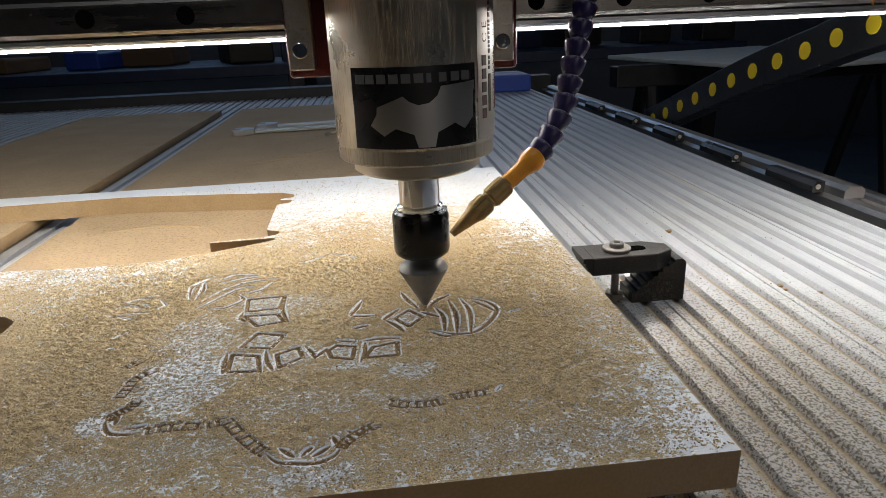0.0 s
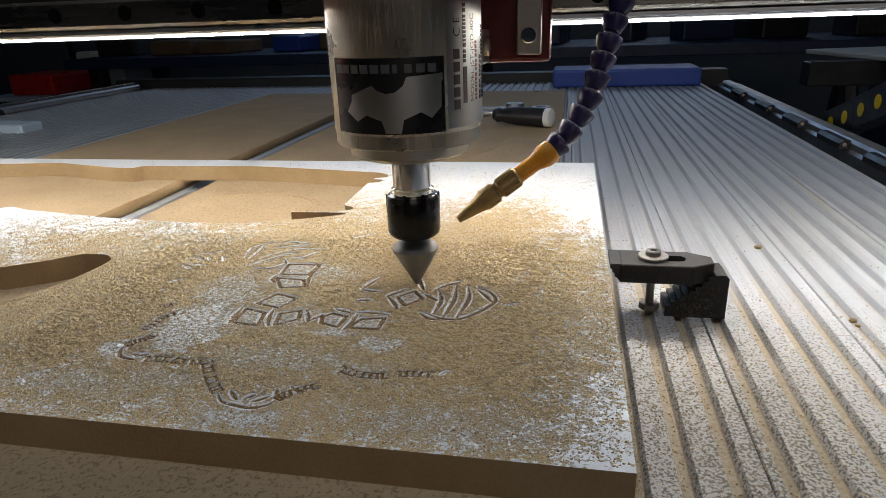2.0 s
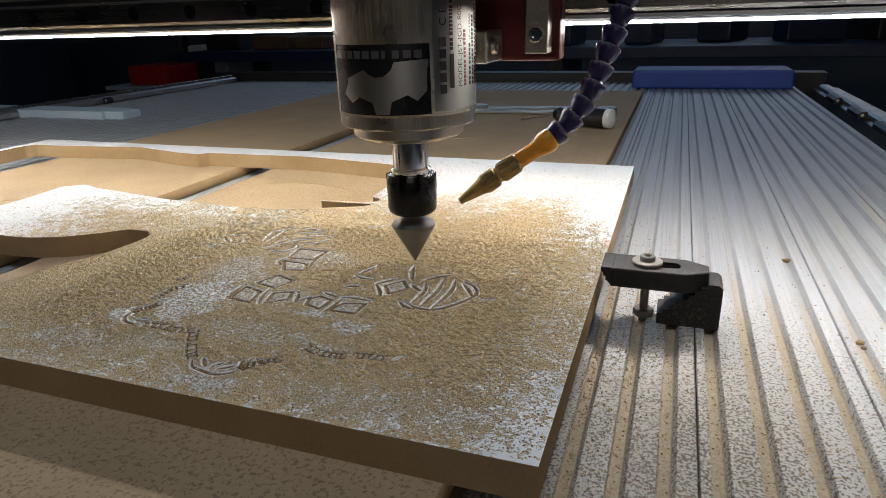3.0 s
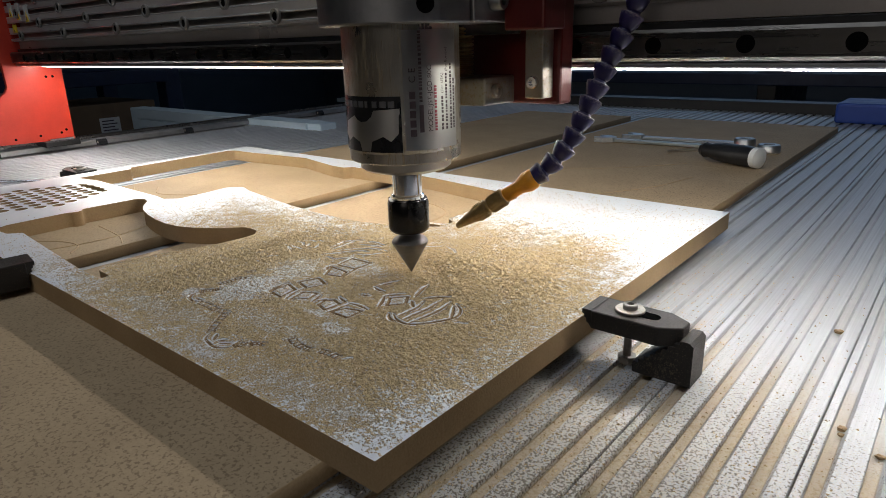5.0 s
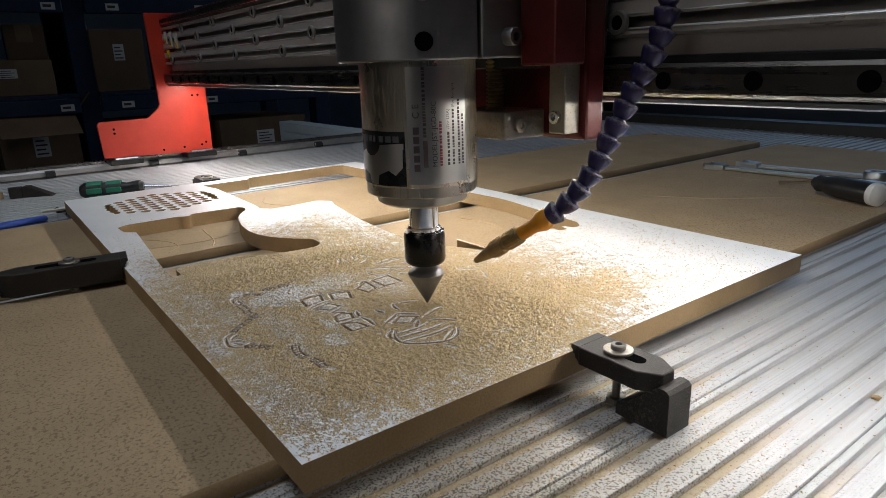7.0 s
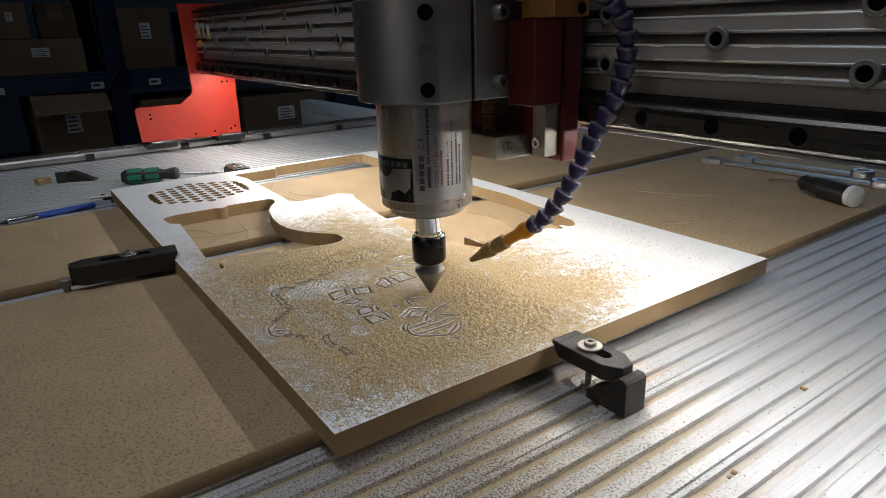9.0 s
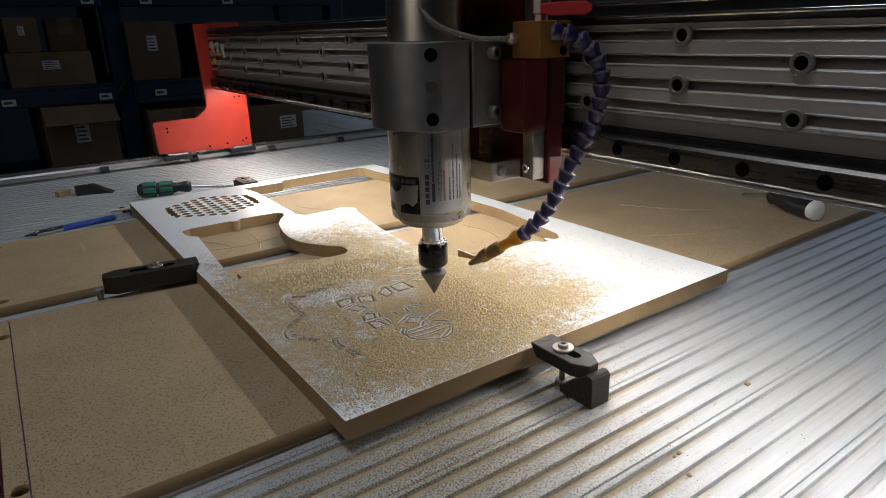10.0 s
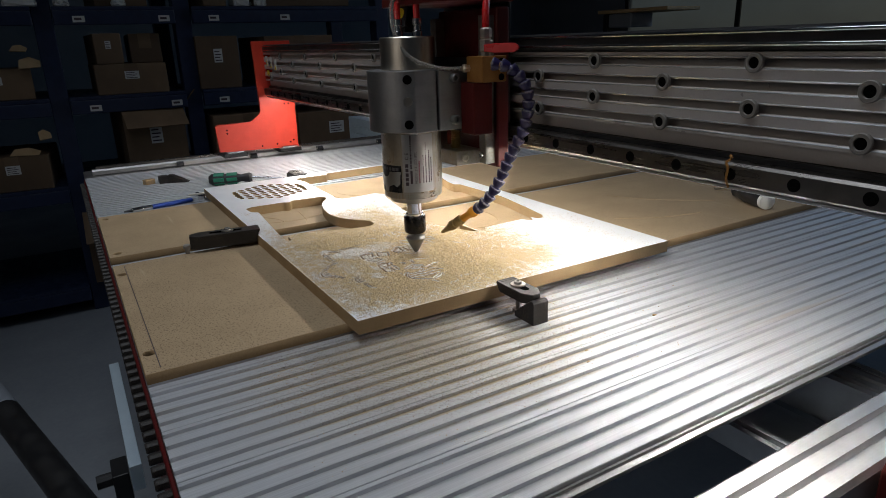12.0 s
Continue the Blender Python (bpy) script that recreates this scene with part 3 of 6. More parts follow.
def scored_marks():
    """Shallow cutter traces on the spoilboards, under the workpiece's openings."""
    for board, pts in ((far_spoil, [(-0.56, 0.05), (-0.53, 0.07), (-0.50, 0.075), (-0.48, 0.06)]), (far_spoil, [(-0.70, 0.26), (-0.66, 0.24), (-0.62, 0.255), (-0.57, 0.30)]),
                       (far_spoil, [(-0.73, 0.24), (-0.68, 0.22), (-0.60, 0.23), (-0.55, 0.26)]), (near_spoil, [(-0.38, 0.39), (-0.33, 0.40), (-0.28, 0.385), (-0.262, 0.35), (-0.27, 0.31)]),
                       (near_spoil, [(-0.30, 0.66), (-0.22, 0.71), (-0.15, 0.79)]), (near_spoil, [(-0.17, 0.55), (-0.13, 0.62), (-0.11, 0.70)]), (far_spoil, [(-0.52, 0.02), (-0.50, 0.10), (-0.52, 0.17)]), (far_spoil, [(-0.56, 0.12), (-0.50, 0.115), (-0.47, 0.105)])):
        line = smooth_line([(x, y, SPOIL) for x, y in pts], 8)
        part("cut_trace", sweep(line, 0.0007, 6), "wood", board, "pale cutter trace")


scored_marks()

# ---- the workpiece ----
TOP, LOW = 0.028, SPOIL
X0, X1, Y0, Y1 = -0.815, 0.0, 0.0, 0.484
PATCH = (-0.325, -0.004, 0.004, 0.250)
# carved motifs on the top: cells ringed by a groove, single strokes, ladder bands, and places where the dust is blown thin
CELLS = [[(-0.201, 0.108), (-0.188, 0.104), (-0.185, 0.089), (-0.200, 0.091)], [(-0.198, 0.115), (-0.192, 0.129), (-0.178, 0.124), (-0.183, 0.111)],
         [(-0.179, 0.104), (-0.169, 0.109), (-0.166, 0.099), (-0.176, 0.091)], [(-0.203, 0.152), (-0.185, 0.151), (-0.180, 0.141), (-0.194, 0.138)],
         [(-0.205, 0.175), (-0.184, 0.176), (-0.185, 0.159), (-0.203, 0.158)], [(-0.154, 0.103), (-0.150, 0.108), (-0.141, 0.105), (-0.142, 0.093), (-0.152, 0.096)],
         [(-0.136, 0.093), (-0.132, 0.103), (-0.120, 0.106), (-0.120, 0.093)], [(-0.120, 0.133), (-0.112, 0.142), (-0.105, 0.132), (-0.113, 0.122)]]
BANDS = [[(-0.185, 0.109), (-0.183, 0.099), (-0.179, 0.089)], [(-0.204, 0.110), (-0.203, 0.099), (-0.202, 0.090)], [(-0.183, 0.174), (-0.183, 0.157), (-0.178, 0.140)],
         [(-0.205, 0.157), (-0.205, 0.150), (-0.201, 0.145)], [(-0.138, 0.089), (-0.136, 0.099), (-0.136, 0.108)], [(-0.138, 0.110), (-0.129, 0.111), (-0.119, 0.110)],
         [(-0.150, 0.113), (-0.141, 0.110)], [(-0.138, 0.160), (-0.141, 0.150), (-0.144, 0.141)], [(-0.144, 0.141), (-0.138, 0.139), (-0.132, 0.139)], [(-0.142, 0.125), (-0.135, 0.127)],
         [(-0.165, 0.109), (-0.162, 0.103), (-0.160, 0.097)], [(-0.160, 0.097), (-0.155, 0.105)]]
FISH = [[(-0.100, 0.115), (-0.092, 0.110), (-0.081, 0.109), (-0.071, 0.119), (-0.064, 0.134), (-0.068, 0.145), (-0.076, 0.151)], [(-0.097, 0.142), (-0.094, 0.130), (-0.095, 0.114)],
        [(-0.089, 0.152), (-0.087, 0.132), (-0.089, 0.111)], [(-0.082, 0.152), (-0.079, 0.134), (-0.082, 0.110)], [(-0.103, 0.114), (-0.096, 0.108), (-0.089, 0.108)],
        [(-0.117, 0.145), (-0.123, 0.137), (-0.126, 0.133)], [(-0.126, 0.133), (-0.120, 0.125), (-0.116, 0.117)], [(-0.115, 0.167), (-0.112, 0.156), (-0.107, 0.144)],
        [(-0.101, 0.144), (-0.095, 0.152), (-0.088, 0.158)], [(-0.105, 0.138), (-0.097, 0.131)], [(-0.076, 0.148), (-0.070, 0.140), (-0.066, 0.133)]]
LEAF = [[(-0.237, 0.182), (-0.236, 0.195), (-0.238, 0.207)], [(-0.241, 0.183), (-0.244, 0.199), (-0.241, 0.207), (-0.236, 0.214)], [(-0.233, 0.167), (-0.224, 0.179), (-0.215, 0.191), (-0.206, 0.195)],
        [(-0.226, 0.166), (-0.216, 0.166), (-0.208, 0.175), (-0.211, 0.182)], [(-0.232, 0.178), (-0.222, 0.193), (-0.210, 0.202), (-0.191, 0.205)], [(-0.229, 0.203), (-0.214, 0.209), (-0.205, 0.211)],
        [(-0.227, 0.212), (-0.220, 0.216), (-0.208, 0.215)], [(-0.211, 0.184), (-0.200, 0.188), (-0.194, 0.199)]]
EYE = [[(-0.281, 0.176), (-0.276, 0.180), (-0.267, 0.175)], [(-0.277, 0.169), (-0.268, 0.167), (-0.260, 0.167)], [(-0.278, 0.184), (-0.272, 0.188), (-0.264, 0.187)],
       [(-0.258, 0.184), (-0.253, 0.177), (-0.255, 0.172)], [(-0.267, 0.181), (-0.262, 0.175)], [(-0.268, 0.191), (-0.260, 0.192)], [(-0.276, 0.165), (-0.267, 0.160)],
       [(-0.268, 0.137), (-0.263, 0.143)], [(-0.266, 0.126), (-0.263, 0.124)], [(-0.181, 0.231), (-0.174, 0.233), (-0.165, 0.241)], [(-0.160, 0.243), (-0.150, 0.240), (-0.143, 0.234)],
       [(-0.059, 0.128), (-0.052, 0.131)], [(-0.080, 0.053), (-0.077, 0.057)]]
HOOPS = [[(-0.243, 0.060), (-0.242, 0.056), (-0.238, 0.050), (-0.230, 0.048), (-0.225, 0.049)], [(-0.173, 0.027), (-0.168, 0.021), (-0.161, 0.019), (-0.153, 0.018), (-0.147, 0.021), (-0.145, 0.025)],
         [(-0.238, 0.065), (-0.2385, 0.060), (-0.238, 0.056)], [(-0.234, 0.0525), (-0.229, 0.052), (-0.225, 0.053)], [(-0.168, 0.029), (-0.165, 0.026), (-0.162, 0.023)],
         [(-0.159, 0.023), (-0.156, 0.027)], [(-0.155, 0.022), (-0.152, 0.024), (-0.149, 0.027)], [(-0.148, 0.033), (-0.146, 0.028)], [(-0.143, 0.036), (-0.138, 0.033), (-0.134, 0.036)]]
LADDERS = [[(-0.243, 0.060), (-0.240, 0.064), (-0.236, 0.068), (-0.235, 0.073)], [(-0.244, 0.076), (-0.243, 0.083), (-0.242, 0.092), (-0.236, 0.099)], [(-0.225, 0.049), (-0.214, 0.050), (-0.201, 0.049), (-0.192, 0.051)],
           [(-0.192, 0.051), (-0.186, 0.042), (-0.178, 0.032), (-0.173, 0.027)], [(-0.145, 0.025), (-0.143, 0.029), (-0.137, 0.034), (-0.131, 0.038)], [(-0.126, 0.053), (-0.118, 0.050), (-0.109, 0.049), (-0.103, 0.050)],
           [(-0.099, 0.052), (-0.092, 0.053), (-0.083, 0.053)], [(-0.251, 0.103), (-0.245, 0.110)]]
# centre, half widths, how bare
THIN = [(-0.219, 0.085, 0.026, 0.040, 0.64), (-0.222, 0.130, 0.024, 0.030, 0.60), (-0.182, 0.163, 0.036, 0.016, 0.56), (-0.160, 0.058, 0.042, 0.014, 0.54), (-0.115, 0.077, 0.017, 0.010, 0.62),
        (-0.143, 0.086, 0.013, 0.005, 0.66), (-0.246, 0.056, 0.009, 0.009, 0.70), (-0.155, 0.011, 0.020, 0.010, 0.60), (-0.115, 0.052, 0.018, 0.010, 0.56), (-0.170, 0.100, 0.012, 0.022, 0.52),
        (-0.245, 0.026, 0.040, 0.012, 0.52), (-0.205, 0.034, 0.030, 0.008, 0.52), (-0.070, 0.018, 0.060, 0.014, 0.50)]
OPEN_A = [(-0.783, 0.190), (-0.783, 0.264), (-0.797, 0.270), (-0.803, 0.436), (-0.795, 0.447), (-0.745, 0.449), (-0.625, 0.463), (-0.540, 0.442), (-0.512, 0.440), (-0.505, 0.450),
          (-0.372, 0.455), (-0.350, 0.453), (-0.272, 0.441), (-0.217, 0.431), (-0.205, 0.422), (-0.204, 0.412), (-0.216, 0.408), (-0.216, 0.404), (-0.204, 0.402), (-0.206, 0.392),
          (-0.217, 0.389), (-0.215, 0.312), (-0.204, 0.307), (-0.204, 0.299), (-0.214, 0.2945), (-0.254, 0.2915), (-0.254, 0.2885), (-0.207, 0.2905), (-0.204, 0.287), (-0.214, 0.281), (-0.250, 0.266), (-0.276, 0.257), (-0.330, 0.254), (-0.400, 0.260),
          (-0.502, 0.277), (-0.524, 0.285), (-0.542, 0.272), (-0.538, 0.240), (-0.537, 0.206), (-0.552, 0.194), (-0.574, 0.197), (-0.740, 0.198)]
OPEN_B = [(-0.574, 0.027), (-0.582, 0.040), (-0.582, 0.100), (-0.577, 0.104), (-0.577, 0.112), (-0.585, 0.116), (-0.581, 0.176), (-0.572, 0.181), (-0.557, 0.177), (-0.540, 0.164), (-0.520, 0.154), (-0.495, 0.147),
          (-0.470, 0.142), (-0.445, 0.140), (-0.422, 0.142), (-0.400, 0.150), (-0.380, 0.163), (-0.362, 0.179), (-0.344, 0.179), (-0.334, 0.171), (-0.333, 0.158), (-0.337, 0.130), (-0.349, 0.100), (-0.358, 0.070),
          (-0.362, 0.044), (-0.354, 0.036), (-0.333, 0.036), (-0.333, 0.028), (-0.366, 0.028), (-0.535, 0.040), (-0.544, 0.029)]


def rounded(points, r=0.003):
    """An outline with its corners cut round by a small cutter."""
    out, n = [], len(points)
    for i, p in enumerate(points):
        p, a, b = Vector(p), Vector(points[i - 1]), Vector(points[(i + 1) % n])
        da, db = (a - p), (b - p)
        ra, rb = min(r, da.length * 0.4), min(r, db.length * 0.4)
        q0, q1 = p + da.normalized() * ra, p + db.normalized() * rb
        out += [tuple(q0), tuple((q0 + 2 * p + q1) / 4), tuple(q1)]
    return out


def grille():
    """Round holes in staggered rows, with a scalloped slot at each end."""
    rings = []
    for j in range(-4, 5):
        for i in range(-5, 6):
            x, y = -0.697 + i * 0.0165 + (0.00825 if j % 2 else 0), 0.108 + j * 0.0165
            if ((x + 0.697) / 0.071) ** 2 + ((y - 0.108) / 0.072) ** 2 < 1.0 and abs(j) < 4:
                rings.append(circle(x, y, 0.0067, 12, 0.0068))
    for sign in (-1, 1):
        wave = [(-0.735 + 0.0019 * k, 0.108 + sign * (0.0585 + 0.0035 * abs(math.sin(k * math.pi / 8.7)))) for k in range(41)]
        back = [(x, 0.108 + sign * (0.0700 + 0.0025 * abs(math.sin((x + 0.735) * 190)) - 3.2 * (x + 0.697) ** 2)) for x, _ in wave]
        rings.append(wave + back[::-1])
    return rings


def carve_lines():
    """Every cut as (start, end, half width, width of the clean rim, how clean)."""
    segs = []
    for ring in CELLS:
        for a, b in zip(ring, ring[1:] + ring[:1]):
            segs.append((a, b, 0.0014, 0.0010, 0.80))
    for group, wide, rim, clean in ((BANDS, 0.0011, 0.0012, 0.95), (FISH, 0.0012, 0.0012, 0.92), (LEAF, 0.0009, 0.0012, 0.95), (EYE, 0.0004, 0.0012, 0.80), (HOOPS, 0.0010, 0.0010, 0.90)):
        for line in group:
            pts = smooth_line([(x, y, 0) for x, y in line], 5)
            n = len(pts)
            for i, (a, b) in enumerate(zip(pts, pts[1:])):
                swell = 0.45 + 0.75 * math.sin(math.pi * (i + 0.5) / n)
                segs.append(((a.x, a.y), (b.x, b.y), wide * swell, rim * swell, clean))
    for line in LADDERS:
        pts = smooth_line([(x, y, 0) for x, y in line], 5)
        for i, (a, b) in enumerate(zip(pts, pts[1:])):
            side = Vector((-(b - a).y, (b - a).x, 0)).normalized() * 0.0022
            for s in (side, -side):
                if (i * 7 + (3 if s is side else 0)) % 5:
                    segs.append((((a + s).x, (a + s).y), ((b + s).x, (b + s).y), 0.0008, 0.0006, 0.60))
            if i % 2:
                segs.append((((a + side).x, (a + side).y), ((a - side).x, (a - side).y), 0.0010, 0.0007, 0.65))
    return segs


def inside(x, y, ring):
    hit = np.zeros(np.shape(x), bool)
    for (x0, y0), (x1, y1) in zip(ring, ring[1:] + ring[:1]):
        hit ^= ((y0 > y) != (y1 > y)) & (x < (x1 - x0) * (y - y0) / (y1 - y0 + 1e-12) + x0)
    return hit


def workpiece():
    px0, px1, py0, py1 = PATCH
    window = [(px0, py0), (px1, py0), (px1, py1), (px0, py1)]
    me = sheet_with_holes("workpiece_board", [(X0, Y0), (X1, Y0), (X1, Y1), (X0, Y1)], [rounded(OPEN_A), rounded(OPEN_B), window, *grille()], LOW, TOP)
    bm = bmesh.new()
    bm.from_mesh(me)
    # the carved field: a fine grid whose height drops into V grooves
    nx, ny = 620, 480
    gx, gy = np.linspace(px0, px1, nx), np.linspace(py0, py1, ny)
    ax, ay = np.meshgrid(gx, gy, indexing="ij")
    rng = np.random.default_rng(4)
    deep, swept = np.zeros_like(ax), np.zeros_like(ax)
    drift = sum(0.16 * a * np.sin(ax * fx + px) * np.sin(ay * fy + py) for a, fx, px, fy, py in ((1.0, 210, 0.3, 260, 1.1), (0.9, 420, 2.0, 330, 0.2), (0.8, 690, 1.0, 760, 2.2), (0.8, 1150, 0.4, 980, 0.9)))
    # dust blown thin in broad patches, and off the cells and the rims of the cuts
    for cx, cy, rx, ry, bare in THIN:
        swept = np.maximum(swept, (bare - 0.07) * np.clip(1.55 - 0.95 * np.hypot((ax - cx) / rx, (ay - cy) / ry) + drift, 0, 1))
    for ring in CELLS:
        swept = np.maximum(swept, 0.53 * inside(ax, ay, ring))
    for (x0, y0), (x1, y1), w, rim, clean in carve_lines():
        reach = w + rim + 0.001
        i0, i1 = np.searchsorted(gx, (min(x0, x1) - reach, max(x0, x1) + reach))
        j0, j1 = np.searchsorted(gy, (min(y0, y1) - reach, max(y0, y1) + reach))
        bx, by = ax[i0:i1, j0:j1], ay[i0:i1, j0:j1]
        dx, dy = x1 - x0, y1 - y0
        t = np.clip(((bx - x0) * dx + (by - y0) * dy) / max(dx * dx + dy * dy, 1e-12), 0, 1)
        d = np.hypot(bx - x0 - t * dx, by - y0 - t * dy)
        deep[i0:i1, j0:j1] = np.maximum(deep[i0:i1, j0:j1], np.clip(1.0 - d / w, 0, 1) * w * 1.5)
        swept[i0:i1, j0:j1] = np.maximum(swept[i0:i1, j0:j1], clean * np.clip((w + rim - d) / 0.0006, 0, 1))
    rough = rng.normal(0, 1, (nx, ny))
    soft = sum(np.roll(np.roll(rough, i, 0), j, 1) for i in (-1, 0, 1) for j in (-1, 0, 1)) / 3
    edge = np.minimum.reduce([ax - px0, px1 - ax, ay - py0, py1 - ay])
    lump = sum(np.roll(np.roll(soft, i, 0), j, 1) for i in (-3, -1, 1, 3) for j in (-2, 0, 2)) / 3.5
    heap = np.clip(edge / 0.030, 0, 1) * np.clip(0.00045 + 0.00005 * rough + 0.00019 * soft + 0.00014 * lump, 0, 0.0015) * (1 - 0.9 * np.clip(swept * 1.2, 0, 1))
    z = TOP - deep + np.where(deep > 0.0002, 0, heap)
    z[0, :], z[-1, :], z[:, 0], z[:, -1] = TOP, TOP, TOP, TOP
    verts = np.stack([ax, ay, z], -1).reshape(-1, 3)
    k = np.arange(nx * ny).reshape(nx, ny)
    quads = np.stack([k[:-1, :-1], k[1:, :-1], k[1:, 1:], k[:-1, 1:]], -1).reshape(-1, 4)
    bm.to_mesh(me)
    bm.free()
    me.materials.append(M["board"])
    me.materials.append(M["mdf_edge"])
    for p in me.polygons:
        p.material_index = 0 if p.normal.z > 0.9 else 1
    body = thing("workpiece_board", "white melamine-faced MDF board, cut open, carved and covered with tan sawdust", "board")
    sheet = new("sheet", me)
    sheet.parent = body
    grid = bpy.data.meshes.new("carved_field")
    grid.from_pydata(verts.tolist(), [], quads.tolist())
    grid.materials.append(M["board"])
    grid.attributes.new("swept", "FLOAT", "POINT").data.foreach_set("value", swept.ravel())
    field = new("carved_field", grid)
    field.parent = body
    tagged(field, "field of V-carved diamonds and lines under sawdust")


workpiece()


def scatter(name, n, mat, spread, size, seed, label):
    """Loose chips: small tetrahedra strewn by a rule of the place."""
    rng = np.random.default_rng(seed)
    pts = spread(rng, n)
    n = len(pts)
    s = rng.uniform(*size, (n, 1, 1))
    corners = np.array([(-0.5, -0.35, 0.0), (0.55, -0.3, 0.05), (0.0, 0.5, 0.0), (0.05, 0.0, 0.45)])[None] * rng.uniform(0.6, 1.4, (n, 4, 3))
    a = rng.uniform(0, 2 * np.pi, n)
    rot = np.zeros((n, 3, 3))
    rot[:, 0, 0], rot[:, 0, 1], rot[:, 1, 0], rot[:, 1, 1], rot[:, 2, 2] = np.cos(a), -np.sin(a), np.sin(a), np.cos(a), 1
    v = np.einsum("nij,nkj->nki", rot, corners * s) + pts[:, None, :]
    f = (np.arange(n)[:, None, None] * 4 + np.array([(0, 1, 2), (0, 3, 1), (1, 3, 2), (2, 3, 0)])[None]).reshape(-1, 3)
    me = bpy.data.meshes.new(name)
    me.from_pydata(v.reshape(-1, 3).tolist(), [], f.tolist())
    me.materials.append(M[mat])
    return tagged(new(name, me), label, "sawdust", kind="stuff")


def on_board(rng, n):
    x, y = rng.uniform(X0 + 0.2, X1 - 0.002, n * 3), rng.uniform(Y0 + 0.002, Y1 - 0.01, n * 3)
    r = np.hypot((x + 0.14) * 3.0, (y - 0.135) * 3.5)
    keep = rng.uniform(0, 1, n * 3) < np.clip(1.35 - r, 0.015, 1.0)
    keep &= ~inside(x, y, OPEN_A) & ~inside(x, y, OPEN_B)
    x, y = x[keep][:n], y[keep][:n]
    return np.stack([x, y, np.full(len(x), TOP)], 1)


def on_bed(rng, n):
    x, y = rng.uniform(0.001, 0.22, n), rng.uniform(-0.12, 0.45, n)
    keep = rng.uniform(0, 1, n) < np.exp(-x / 0.055) * np.exp(-((y - 0.08) / 0.2) ** 2)
    x, y = x[keep], y[keep]
    u = (x - SEAM) % PLANK - FIRST
    z = np.where((u % PITCH < SLOT) & (u > 0) & (u < 4 * PITCH), -DEPTH, 0.0)
    x = np.where((u % PITCH > SLOT) & (u % PITCH < SLOT + 0.0025) & (u > 0), x - 0.0030, x)
    z = np.where((((x - SEAM) % PLANK - FIRST) % PITCH < SLOT) & (u > 0) & (u < 4 * PITCH), -DEPTH, z)
    return np.stack([x, y, z], 1)


scatter("sawdust", 45000, "chips", on_board, (0.0004, 0.0012), 7, "loose tan sawdust lying on the white board")
scatter("melamine_flakes", 5000, "flakes", on_board, (0.0004, 0.0013), 8, "white melamine flakes among the sawdust")
scatter("bed_sawdust", 26000, "chips", on_bed, (0.0005, 0.0015), 9, "loose tan sawdust on the bed beside the board")


def packed_lumps():
    """Crumbs of pressed sawdust lying on the bed."""
    for k, (x, y, r) in enumerate(((0.123, 0.321, 0.0024), (0.1445, 0.195, 0.0020), (0.1450, 0.189, 0.0014), (0.163, 0.180, 0.0017))):
        bm = bmesh.new()
        bmesh.ops.create_icosphere(bm, subdivisions=2, radius=r)
        rng = random.Random(k)
        for v in bm.verts:
            v.co = Vector((v.co.x * 1.3, v.co.y, v.co.z * 0.7)) * rng.uniform(0.75, 1.2)
        low = min(v.co.z for v in bm.verts)
        c = part("sawdust_crumb", bm, "mdf_edge")
        u = ((x - SEAM) % PLANK - FIRST) % PITCH
        c.location = (x, y, -low - (DEPTH if u < SLOT else 0.0))
        tagged(c, "small brown crumb of packed sawdust on the bed", "sawdust crumb", "sawdust crumbs")


packed_lumps()


